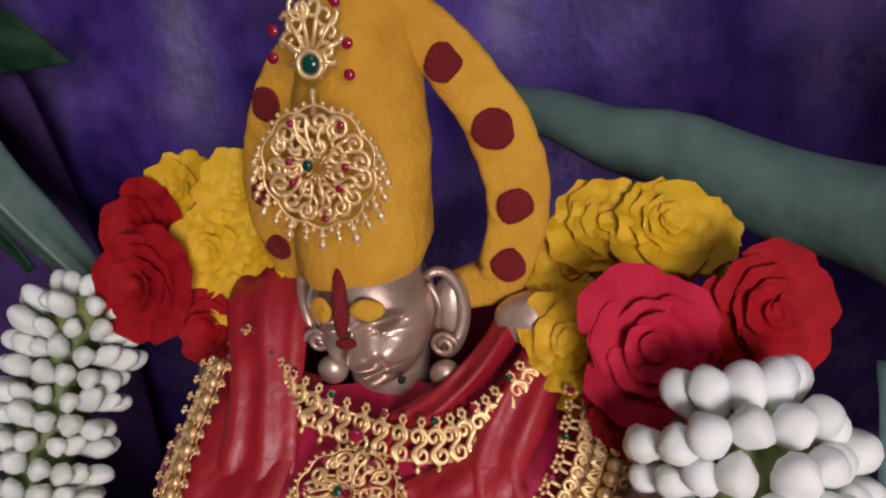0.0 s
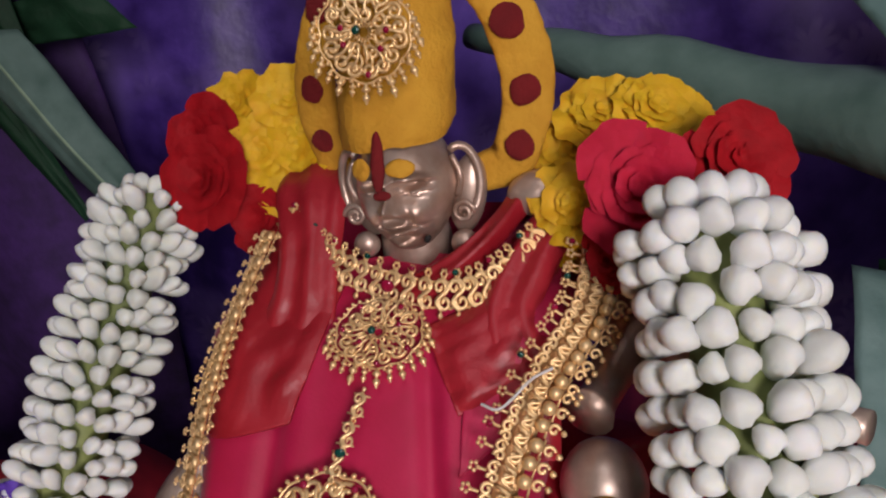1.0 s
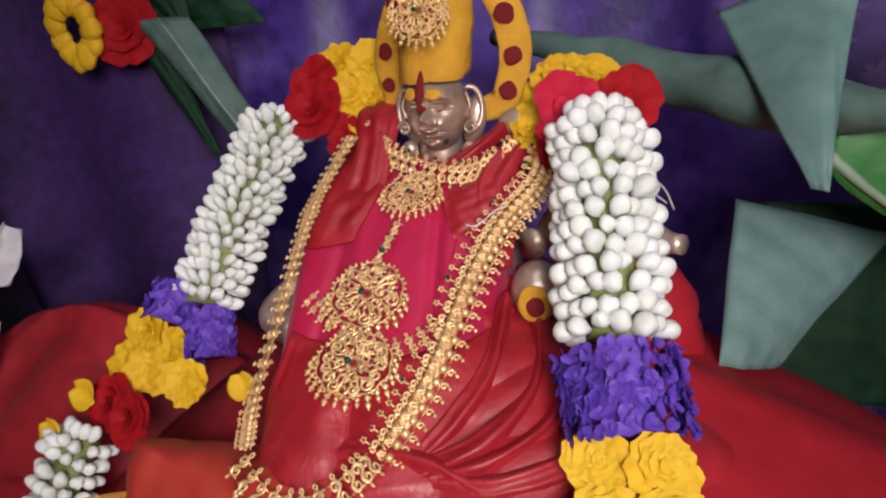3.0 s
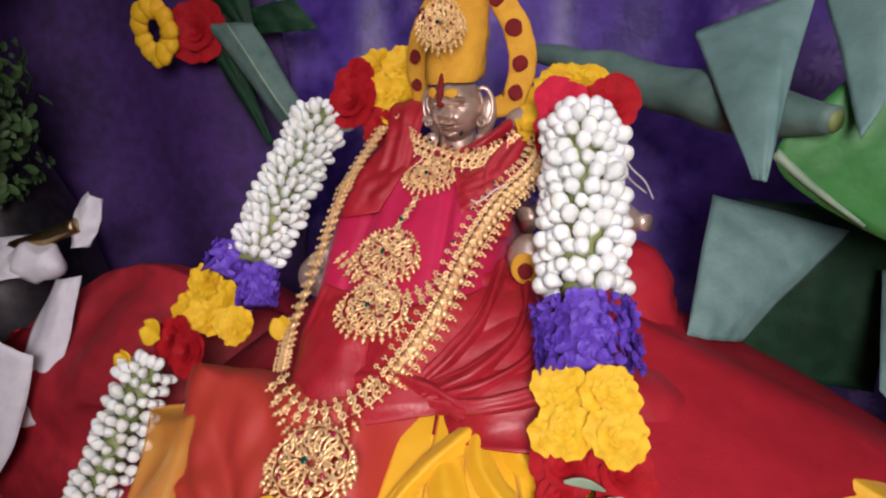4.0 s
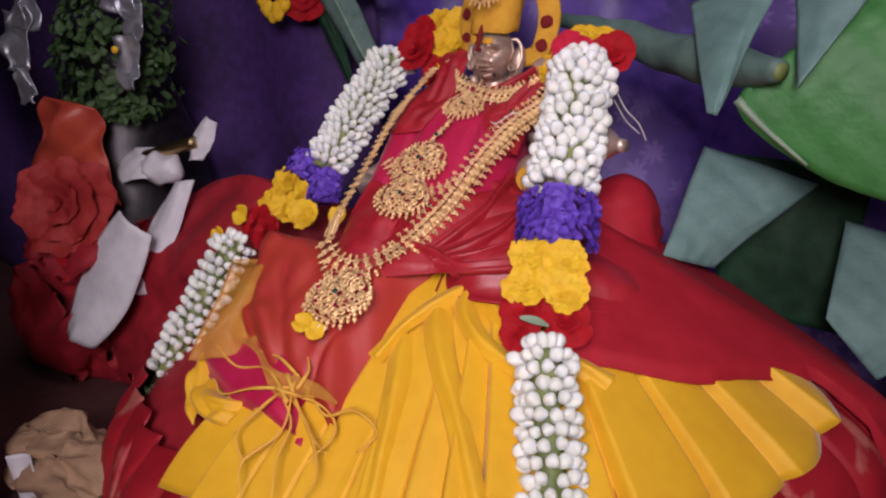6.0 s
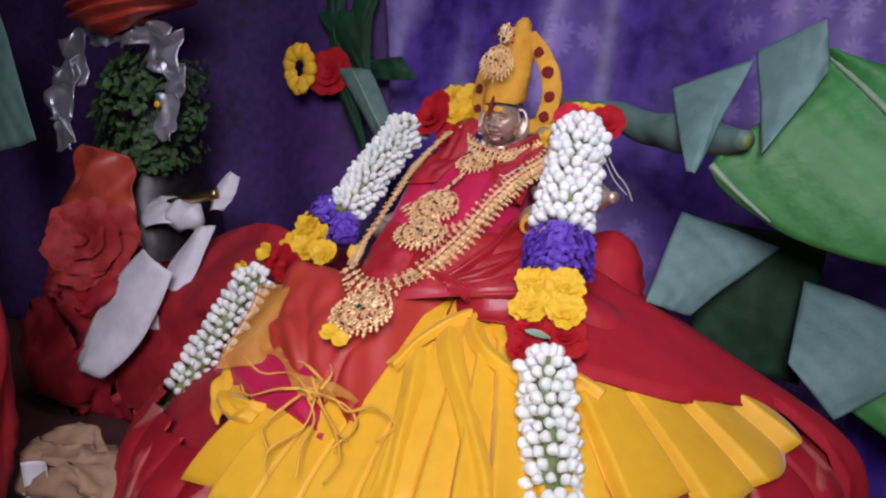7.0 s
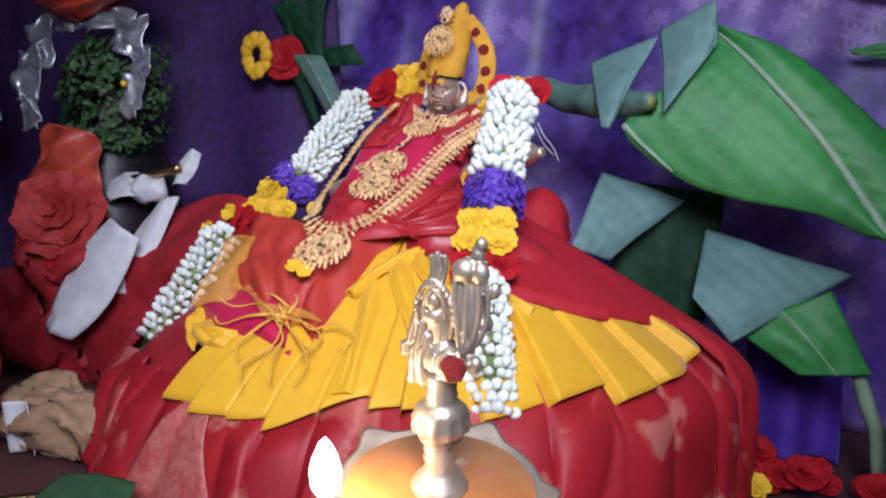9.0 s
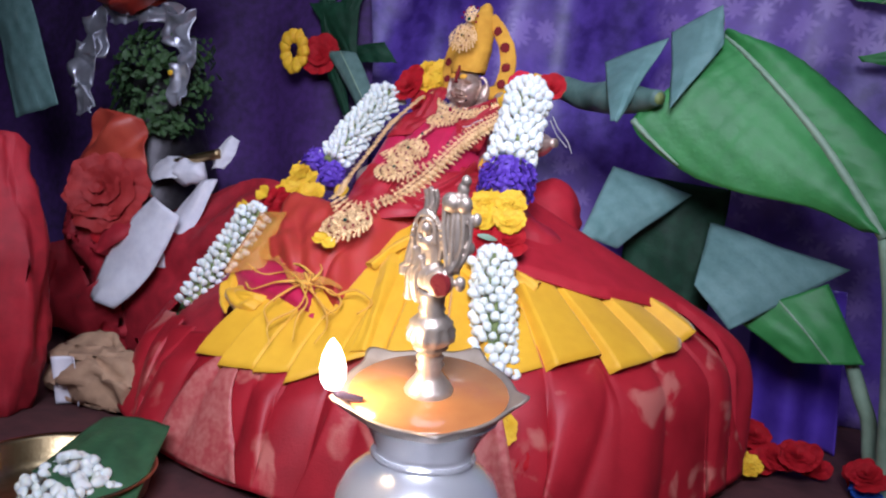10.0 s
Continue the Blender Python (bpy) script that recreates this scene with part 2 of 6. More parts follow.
def glow(name, colour, strength):
    m = bpy.data.materials.new(name)
    m.use_nodes = True
    b = m.node_tree.nodes["Principled BSDF"]
    b.inputs["Base Color"].default_value = (*colour, 1)
    b.inputs["Emission Color"].default_value = (*colour, 1)
    b.inputs["Emission Strength"].default_value = strength
    return m


FLAME = glow("flame", (1.0, 0.86, 0.60), 14.0)
WICK = mat("wick", (0.10, 0.07, 0.12), rough=0.9)

# ---- mesh helpers ----
V = Vector


def part(name, bm, material, parent=None, label="", smooth=True):
    me = bpy.data.meshes.new(name)
    bmesh.ops.recalc_face_normals(bm, faces=bm.faces)
    bm.to_mesh(me)
    bm.free()
    me.materials.append(material)
    if smooth:
        for p in me.polygons:
            p.use_smooth = True
    ob = new(name, me)
    if parent is not None:
        ob.parent = parent
    if label:
        tagged(ob, label)
    return ob


def thing(name, label, category, m=None, group="", kind=""):
    ob = new(name)
    ob.empty_display_size = 0.01
    if m is not None:
        ob.matrix_world = m
    return tagged(ob, label, category, group, kind)


def share(name, me, parent, m):
    ob = new(name, me)
    ob.parent = parent
    ob.matrix_basis = m
    return ob


def mesh_of(name, bm, material):
    me = bpy.data.meshes.new(name)
    bmesh.ops.recalc_face_normals(bm, faces=bm.faces)
    bm.to_mesh(me)
    bm.free()
    me.materials.append(material)
    for p in me.polygons:
        p.use_smooth = True
    return me


def sheet(bm, nu, nv, f, thick=0.0, closed=False):
    """A grid of nu x nv quads through the points f(u, v); thick gives it a back."""
    rows = [[bm.verts.new(f(i / nu, j / nv)) for i in range(nu + (0 if closed else 1))] for j in range(nv + 1)]
    n = len(rows[0])
    faces = []
    for j in range(nv):
        for i in range(nu):
            a, b = rows[j][i], rows[j][(i + 1) % n]
            c, d = rows[j + 1][(i + 1) % n], rows[j + 1][i]
            faces.append(bm.faces.new((a, b, c, d)))
    if thick:
        bm.normal_update()
        back = {v: bm.verts.new(v.co - v.normal * thick) for row in rows for v in row}
        rim = {tuple(e.verts) for q in faces for e in q.edges if len(e.link_faces) == 1}
        for q in faces:
            bm.faces.new([back[v] for v in reversed(q.verts)])
        for a, b in rim:
            bm.faces.new((a, b, back[b], back[a]))
    return bm


def tube(bm, pts, radius, seg=6, taper=None):
    """A tube through pts; radius may be a number or a function of 0..1."""
    pts = [V(p) for p in pts]
    n = len(pts)
    rings = []
    side = None
    for i, p in enumerate(pts):
        d = (pts[min(i + 1, n - 1)] - pts[max(i - 1, 0)]).normalized()
        if side is None:
            side = d.orthogonal().normalized()
        side = (side - d * side.dot(d)).normalized()
        up = d.cross(side)
        r = radius(i / (n - 1)) if callable(radius) else radius
        rings.append([bm.verts.new(p + (side * math.cos(a) + up * math.sin(a)) * r)
                      for a in (2 * math.pi * k / seg for k in range(seg))])
    for i in range(n - 1):
        for k in range(seg):
            bm.faces.new((rings[i][k], rings[i][(k + 1) % seg], rings[i + 1][(k + 1) % seg], rings[i + 1][k]))
    bm.faces.new(rings[0])
    bm.faces.new(rings[-1][::-1])
    return bm


def ball(bm, c, r, seg=10, rings=7, m=None):
    """An ellipsoid at c with radii r (a number or three)."""
    r = (r, r, r) if isinstance(r, (int, float)) else r
    t = Matrix.Translation(c) @ (m or Matrix.Identity(4)) @ Matrix.Diagonal((*r, 1))
    bmesh.ops.create_uvsphere(bm, u_segments=seg, v_segments=rings, radius=1, matrix=t)
    return bm


def lathe(bm, profile, seg=32, m=None):
    m = m or Matrix.Identity(4)
    rows = [[bm.verts.new(m @ V((r * math.cos(2 * math.pi * k / seg), r * math.sin(2 * math.pi * k / seg), z)))
             for k in range(seg)] for r, z in profile]
    for j in range(len(rows) - 1):
        for k in range(seg):
            bm.faces.new((rows[j][k], rows[j][(k + 1) % seg], rows[j + 1][(k + 1) % seg], rows[j + 1][k]))
    return bm


def smooth_path(pts, n):
    """n + 1 points along a Catmull-Rom curve through pts."""
    pts = [V(p) for p in pts]
    p = [pts[0] * 2 - pts[1]] + pts + [pts[-1] * 2 - pts[-2]]
    out = []
    for i in range(n + 1):
        s = i / n * (len(pts) - 1)
        k = min(int(s), len(pts) - 2)
        f = s - k
        a, b, c, d = p[k:k + 4]
        out.append(0.5 * (2 * b + (c - a) * f + (2 * a - 5 * b + 4 * c - d) * f * f + (3 * b - a - 3 * c + d) * f ** 3))
    return out


def bi(a, b, c, d, u, v):
    """Bilinear point of the quad a b (top) d c (bottom)."""
    return (V(a) * (1 - u) + V(b) * u) * (1 - v) + (V(d) * (1 - u) + V(c) * u) * v


def wob(p, scale, amount):
    return noise.noise_vector(V(p) * scale) * amount


def clamp(v, a=0.0, b=1.0):
    return max(a, min(b, v))


def step(v, a, b):
    t = clamp((v - a) / (b - a))
    return t * t * (3 - 2 * t)


# ---- the setting ----
FLOOR = -0.055


def box(name, lo, hi, material, label, category):
    bm = bmesh.new()
    bmesh.ops.create_cube(bm, size=1, matrix=Matrix.Translation((V(lo) + V(hi)) / 2) @ Matrix.Diagonal((*(V(hi) - V(lo)), 1)))
    return tagged(part(name, bm, material, smooth=False), label, category, kind="structure")


# Floor, walls and ceiling: an unseen shell added to bounce the light.
box("floor", (-2.2, -2.6, -0.85), (2.2, 1.0, -0.8), WALL, "unseen plain floor closing the added room shell", "floor")
box("bounce_wall_north", (-2.2, 0.9, -0.8), (2.2, 1.0, 2.1), WALL, "unseen plain wall added behind the curtain", "wall")
box("bounce_wall_south", (-2.2, -2.7, -0.8), (2.2, -2.6, 2.1), WALL, "unseen plain wall added to bounce light", "wall")
box("bounce_wall_west", (-2.3, -2.6, -0.8), (-2.2, 1.0, 2.1), WALL, "unseen plain wall added to bounce light", "wall")
box("bounce_wall_east", (2.2, -2.6, -0.8), (2.3, 1.0, 2.1), WALL, "unseen plain wall added to bounce light", "wall")
box("ceiling", (-2.3, -2.7, 2.1), (2.3, 1.0, 2.2), WALL, "unseen plain ceiling added to bounce light", "ceiling")
box("platform", (-1.6, -0.75, FLOOR - 0.4), (1.2, 0.85, FLOOR), TABLE, "low altar platform under a dark red cloth", "platform")


def curtain():
    bm = bmesh.new()

    def f(u, v):
        x = -1.9 + 3.4 * u
        z = FLOOR + 0.002 + 1.25 * v
        y = 0.545 + 0.06 * step(-x, 0.26, 0.40) + 0.020 * math.sin(x * 13 + 1.8 * math.sin(x * 5 + z)) + 0.007 * math.sin(x * 37 + 3 * math.sin(z * 4)) + 0.03 * math.sin(x * 5.0 + 3.0 * z)
        y += 0.02 * noise.noise(V((x * 6, z * 5, 0.3)))
        return V((x, y, z))
    sheet(bm, 360, 60, f, 0.003)
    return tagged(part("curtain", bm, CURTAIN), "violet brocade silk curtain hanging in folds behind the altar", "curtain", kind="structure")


curtain()


# Added sheet whose dark colour stands for shade on the curtain's left end.
def shade_sheet():
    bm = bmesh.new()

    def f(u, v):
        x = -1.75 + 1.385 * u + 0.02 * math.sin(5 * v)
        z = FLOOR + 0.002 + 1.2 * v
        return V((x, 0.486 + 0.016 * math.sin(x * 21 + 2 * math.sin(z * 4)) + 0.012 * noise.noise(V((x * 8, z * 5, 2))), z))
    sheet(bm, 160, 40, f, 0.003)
    return tagged(part("shade_sheet", bm, SHADE_SHEET), "added dark purple sheet for the violet curtain's shaded left end", "curtain", kind="structure")


shade_sheet()

# ---- the draped figure ----
CX = -0.055


def front_line(z):
    """The y of the figure's front along its middle."""
    return 0.222 - 1.2 * (0.39 - z)


def half_width(z):
    return 0.058 + 0.034 * step(0.40 - z, 0.0, 0.04) + 0.26 * max(0, 0.37 - z)


def side_width(x, z):
    """How far the wrapped chest reaches to either side of its middle."""
    w = half_width(z)
    if x < CX:
        return min(w + 0.008, 0.093)
    return min(w, 0.058 + 0.030 * step(z, 0.345, 0.378) + 0.05 * (1 - step(z, 0.278, 0.306)))


def torso_y(x, z):
    wide, power = side_width(x, z), 7.0 if x < CX else 4.5
    u = clamp(abs(x - CX) / wide, 0, 0.995)
    f = front_line(z)
    return f + (0.29 - f) * (1 - (1 - u ** power) ** (1 / power)) * 0.9 + 0.016 * step(z, 0.372, 0.394)


def on_torso(x, z, off=0.0):
    return V((x, torso_y(x, z) - 0.64 * off, z + 0.77 * off))


def skirt_point(th, z, off=0.0):
    """A point of the wide skirt's cone: th degrees round (0 to the right, -90 to the front), at height z."""
    c, s = math.cos(radians(th)), math.sin(radians(th))
    cp = max(0, c)
    base = (0.028 if c > 0 else 0.12) * c * c + (0.05 if s < 0 else 0.02) * s * s
    zh = 0.085 + 0.029 * cp ** 2 - 0.005 * max(0, -c)
    k = 0.018 - 0.004 * cp
    zs = zh + k * math.log1p(math.exp(clamp((z - zh) / k, -30, 30)))
    r = base + (1.42 + 0.535 * cp) * (0.283 - zs) + 0.022 + (0.22 - 0.165 * cp) * max(0, zh - z) + off * 0.8
    return V((-0.03 + r * c, 0.22 - 0.025 * cp ** 3 + r * s * (1 - 0.387 * cp ** 3), z + off * 0.6))


FOLDS = (-172, -165, -159, -152, -146, -140, -134, -127, -119, -111.5, -104, -97, -88, -80, -75, -70, -64, -54, -43.5, -33, -20, -5, 8, 22, 40)


def fold_at(th):
    """Which fold of the skirt lies at th, and how far across it."""
    for k in range(len(FOLDS) - 1):
        if th < FOLDS[k + 1]:
            return k, clamp((th - FOLDS[k]) / (FOLDS[k + 1] - FOLDS[k]))
    return len(FOLDS) - 2, 1.0


def pleat(th):
    """A knife-pleated profile round the skirt, 0..1: each fold stands up at one edge and slopes under the next."""
    k, t = fold_at(th)
    return step(t, 0, 0.12) * (1.05 - 0.72 * t + 0.10 * math.sin(3.5 * t + k)) * (1 - step(t, 0.93, 1.0)) * (0.85 + 0.2 * math.sin(2.3 * k))


def hem(th):
    k, t = fold_at(th)
    if th > -33:
        return 0.118 + 0.030 * step(th, -30, -6) - 0.004 * (1 - t)
    base = 0.062 + 0.036 * step(th, -100, -78) + 0.012 * step(th, -70, -45)
    return base + 0.009 * (t - 0.3) + 0.003 * math.sin(k * 2.7)


def strap(pts, width, parent, seed, thick=0.0034, waves=2.0, normal=(0, -0.77, 0.64), name="satin_strap", material=None):
    """A folded band of cloth along pts, lying flat with shallow lengthwise pleats."""
    bm = bmesh.new()
    path = smooth_path(pts, 44)

    def f(u, v):
        i = min(int(v * 44), 43)
        d = (path[min(i + 2, 44)] - path[max(i - 1, 0)]).normalized()
        nn = (V(normal) - d * V(normal).dot(d)).normalized()
        side = d.cross(nn)
        a = 2 * math.pi * u
        c, q = math.cos(a), math.sin(a)
        w = width * 0.5 * (1 + 0.15 * math.sin(6 * v + seed))
        fold = 0.0012 * math.sin(waves * 3.1 * c + seed + 2 * v) + 0.0016 * noise.noise(V((c * 2, v * 7, seed)))
        p = path[i].lerp(path[i + 1], v * 44 - i)
        return p + side * w * c + nn * (thick * q + 0.7 * fold + 0.0022 * (1 - c * c) + 0.0007 * math.sin(4 * c + 3 * v + seed))
    sheet(bm, 40, 60, f, closed=True)
    return part(name, bm, material or RED_SATIN, parent)


def skirt():
    ob = thing("skirt", "wide yellow pleated silk skirt with a deep red border", "skirt")
    bm = bmesh.new()

    def upper(u, v):
        lo = -118.5
        th = lo + (-5 - lo) * u
        z = 0.268 + (hem(th) - 0.268) * v
        spread = 0.25 + 0.75 * v
        return skirt_point(th, z, 0.003 + (0.011 + 0.008 * step(th, -100, -75)) * spread * pleat(th)) + wob((th * 0.05, z * 8, 1), 1.0, 0.0025)
    sheet(bm, 560, 26, upper, 0.0012)
    part("yellow_pleats", bm, YELLOW_SILK, ob, "yellow silk folded into pleats")
    for width, run in ((0.0055, ((-75, 0.228), (-84, 0.214), (-91, 0.196), (-94, 0.175))),
                       (0.0085, ((-85, 0.214), (-81, 0.192), (-76, 0.166), (-72, 0.135), (-70, 0.105))),
                       (0.0065, ((-76, 0.228), (-76, 0.208), (-69, 0.190), (-61, 0.172), (-57, 0.15))),
                       (0.0080, ((-90, 0.190), (-87, 0.168), (-85, 0.135), (-84, 0.100))),
                       (0.0070, ((-73, 0.228), (-66, 0.206), (-57, 0.190), (-50, 0.172)))):
        path = smooth_path([skirt_point(th, z, 0.014 if k else 0.008) for k, (th, z) in enumerate(run)], 30)
        strap(path[::5], width * 2.7, ob, 100 * width, 0.0032, 1.2, (0.15, -0.70, 0.65), "yellow_fold", YELLOW_SILK)
    bm = bmesh.new()

    def lobe(th, v):
        k, t = fold_at(th + 3.5 * v * math.sin(th * 0.11))
        return math.sin(math.pi * clamp(t, 0.02, 0.98)) ** 0.55 * (0.8 + 0.35 * math.sin(k * 1.9)) * (0.25 + 0.75 * step(th, -164, -138))

    def drape(th, v):
        wave = th * 0.30 + 1.6 * math.sin(th * 0.075) + 1.2 * noise.noise(V((th * 0.05, v * 1.2, 6)))
        return (0.006 + 0.026 * v) * (1 - abs(math.sin(wave * 0.5))) ** 0.8 * (0.7 + 0.6 * noise.noise(V((th * 0.06, 1, 2)))) + 0.002

    def lower(u, v):
        th = -172 + 172 * u
        top = hem(th) + 0.02
        z = top + (FLOOR + 0.004 - top) * v
        return skirt_point(th + 5 * v * math.sin(th * 0.17) + 2.5 * v * math.sin(th * 0.41), z, 0.006 * pleat(th) * (1 - step(v, 0.0, 0.3)) + ((0.007 + 0.012 * v) * lobe(th, v) + 0.45 * drape(th, v)) * step(v, 0.08, 0.32)) + wob((th * 0.05, z * 8, 4), 1.0, 0.004)
    sheet(bm, 460, 24, lower, 0.0012)
    part("red_border", bm, RED_BROCADE, ob, "red silk border below the yellow pleats")
    for th0, th1, spread in ((-113.5, -108, 1.5), (-66, -62.5, 0.6)):
        bm = bmesh.new()

        def zari(u, v):
            q = (th0 + (th1 - th0) * u + spread * (u - 0.6) * 5 * v + 172) / 172
            return lower(q, 0.12 + 0.86 * v) + skirt_point(th0, 0.0, 0.004) - skirt_point(th0, 0.0, 0.0)
        sheet(bm, 16, 30, zari, 0.001)
        part("zari_panel", bm, PEACH, ob, "peach brocade panel woven into the red border")
    bm = bmesh.new()
    sheet(bm, 96, 20, lambda u, v: skirt_point(360 * u, 0.29 + (FLOOR + 0.002 - 0.29) * v, -0.012), closed=True)
    part("lining", bm, DARK_RED, ob)
    return ob


skirt()


def torso():
    ob = thing("bodice", "magenta and red silk wrapped round the figure's chest", "garment")
    bm = bmesh.new()

    def f(u, v):
        z = 0.392 - 0.132 * v
        a = 2 * math.pi * u
        w = side_width(CX + 0.01 * math.cos(a), z)
        if math.sin(a) <= 0:
            x = CX + w * math.cos(a) * 0.994
            crease = sum(math.exp(-((x - x0 - slant * (0.36 - z)) / wide) ** 2) for x0, slant, wide in ((-0.044, 0.10, 0.0045), (-0.014, -0.16, 0.006), (-0.105, -0.10, 0.005)))
            ridge = sum(math.exp(-((x - x0 - slant * (0.36 - z)) / wide) ** 2) for x0, slant, wide in ((-0.034, 0.05, 0.006), (-0.095, -0.10, 0.007)))
            return V((x, torso_y(x, z) + 0.0045 * crease - 0.0022 * ridge, z)) + wob((x * 14, z * 5, 2), 1.2, 0.0035)
        return V((CX + w * math.cos(a) * 0.994, 0.285 + 0.02 * math.sin(a), z))
    sheet(bm, 260, 50, f, closed=True)
    part("silk_wrap", bm, MAGENTA, ob)

    def panel(name, a, b, c, d, off, folds, seed, material=RED_SATIN, deep=0.0035):
        bm = bmesh.new()

        def g(u, v):
            p = bi(a, b, c, d, u, v)
            edge = min(u, 1 - u)
            o = off * (0.4 + 0.6 * step(edge, 0, 0.18)) + deep * math.sin(folds * u * 6.28 + seed + 1.5 * v) * step(edge, 0, 0.1)
            o += 0.002 * noise.noise(V((u * 4, v * 6, seed)))
            o *= step(v, 0, 0.08) * step(1 - v, 0, 0.12)
            return on_torso(p.x, p.z, o + 0.0006)
        sheet(bm, 60, 50, g, 0.0016)
        return part(name, bm, material, ob)

    panel("shoulder_fold", (-0.126, 0, 0.404), (-0.078, 0, 0.394), (-0.100, 0, 0.350), (-0.139, 0, 0.344), 0.0022, 0.8, 1.0, deep=0.0012)
    panel("shoulder_fold", (-0.022, 0, 0.392), (0.014, 0, 0.400), (0.012, 0, 0.352), (-0.030, 0, 0.335), 0.0025, 1.2, 2.0, MAGENTA, 0.0018)
    panel("chest_fold", (-0.044, 0, 0.374), (0.02, 0, 0.388), (0.012, 0, 0.358), (-0.030, 0, 0.350), 0.003, 0.8, 5.0, deep=0.002)
    panel("waist_fold", (-0.13, 0, 0.305), (-0.08, 0, 0.298), (-0.075, 0, 0.236), (-0.150, 0, 0.240), 0.003, 0.9, 3.3)
    panel("waist_fold", (-0.09, 0, 0.292), (0.05, 0, 0.31), (0.06, 0, 0.258), (-0.09, 0, 0.232), 0.003, 1.6, 4.1)
    return ob


torso()


def neck_scarf():
    ob = thing("neck_scarf", "folded red satin scarf round the figure's neck", "scarf")
    strap([(-0.100, 0.292, 0.428), (-0.098, 0.256, 0.424), (-0.097, 0.234, 0.406), (-0.099, 0.216, 0.386), (-0.103, 0.206, 0.372)], 0.034, ob, 1.0, 0.0014, 2.6)
    strap([(0.008, 0.292, 0.416), (0.000, 0.250, 0.413), (-0.018, 0.229, 0.400), (-0.042, 0.220, 0.387), (-0.066, 0.222, 0.376)], 0.013, ob, 2.0, 0.004, 1.2)
    strap([(0.028, 0.295, 0.414), (0.018, 0.246, 0.408), (0.004, 0.224, 0.395), (-0.008, 0.205, 0.378), (-0.004, 0.186, 0.358), (-0.004, 0.165, 0.335)], 0.024, ob, 3.0, 0.003, 2.0)
    return ob


neck_scarf()


def saree_wing():
    ob = thing("saree_drape", "smooth red silk saree drape spread over the skirt's side", "drape")
    bm = bmesh.new()

    def f(u, v):
        th = -58 + 133 * u
        low = 0.183 - 0.020 * step(th, -54, -30) - 0.016 * step(th, -30, -6)
        zb = low + (FLOOR + 0.004 - low) * step(th, -9, -3)
        z = 0.305 + (zb - 0.305) * v
        o = 0.022 + 0.003 * math.sin(th * 0.12 + z * 12) + 0.005 * noise.noise(V((th * 0.05, z * 5, 7))) + 0.0012 * noise.noise(V((th * 0.08, z * 10, 3)))
        o += 0.013 * step(0.15 - z, 0, 0.12) * math.sin(th * 0.33 + 1.0 + 1.5 * noise.noise(V((th * 0.04, z * 4, 1))))
        o *= 0.6 + 0.4 * step(1 - v, 0, 0.06)
        return skirt_point(th, z, o)
    sheet(bm, 150, 60, f, 0.0016)
    part("silk_sheet", bm, RED_SILK, ob)
    bm = bmesh.new()
    ball(bm, (0, 0, 0), 1, 40, 28)
    for v in bm.verts:
        p = v.co.copy()
        v.co = V((0.088 + 0.046 * p.x, 0.252 + 0.05 * p.y, 0.248 + 0.056 * p.z)) + wob(p, 1.3, 0.010) + wob(p, 3.5, 0.003)
    part("bunched_fold", bm, RED_SILK, ob, "rounded bunch of red silk behind the garland")
    bm = bmesh.new()

    def g(u, v):
        z = 0.306 - 0.085 * v
        th = -88 + 62 * u
        o = 0.031 - 0.012 * step(u, 0.75, 1) + 0.0055 * (1 - step(u, 0.6, 1)) * math.sin(v * 17 + u * 4 + 1.2 * math.sin(u * 5)) - 0.012 * step(v, 0.8, 1) + 0.004 * noise.noise(V((u * 5, v * 5, 2)))
        o = 0.006 + (o - 0.006) * step(u, 0, 0.22) * step(v, -0.05, 0.12)
        return skirt_point(th, z - 0.02 * u, o)
    sheet(bm, 80, 60, g, 0.0016)
    part("gathered_fold", bm, RED_SATIN, ob, "gathered red satin folds at the waist")
    for k, (run, width) in enumerate(((((-90, 0.236), (-78, 0.246), (-64, 0.262), (-48, 0.284)), 0.013), (((-88, 0.234), (-76, 0.240), (-62, 0.250), (-46, 0.266)), 0.013), (((-86, 0.232), (-74, 0.233), (-60, 0.237), (-46, 0.247)), 0.014),
                                      (((-92, 0.240), (-84, 0.254), (-74, 0.272), (-60, 0.296)), 0.012), (((-108, 0.240), (-98, 0.241), (-88, 0.238), (-79, 0.230)), 0.015))):
        strap([skirt_point(th, z, 0.030 + 0.004 * (q in (1, 2))) for q, (th, z) in enumerate(run)], width, ob, 1.7 * k, 0.0042, 1.4, (0.2, -0.72, 0.65), "waist_pleat", RED_SATIN)
    return ob


saree_wing()


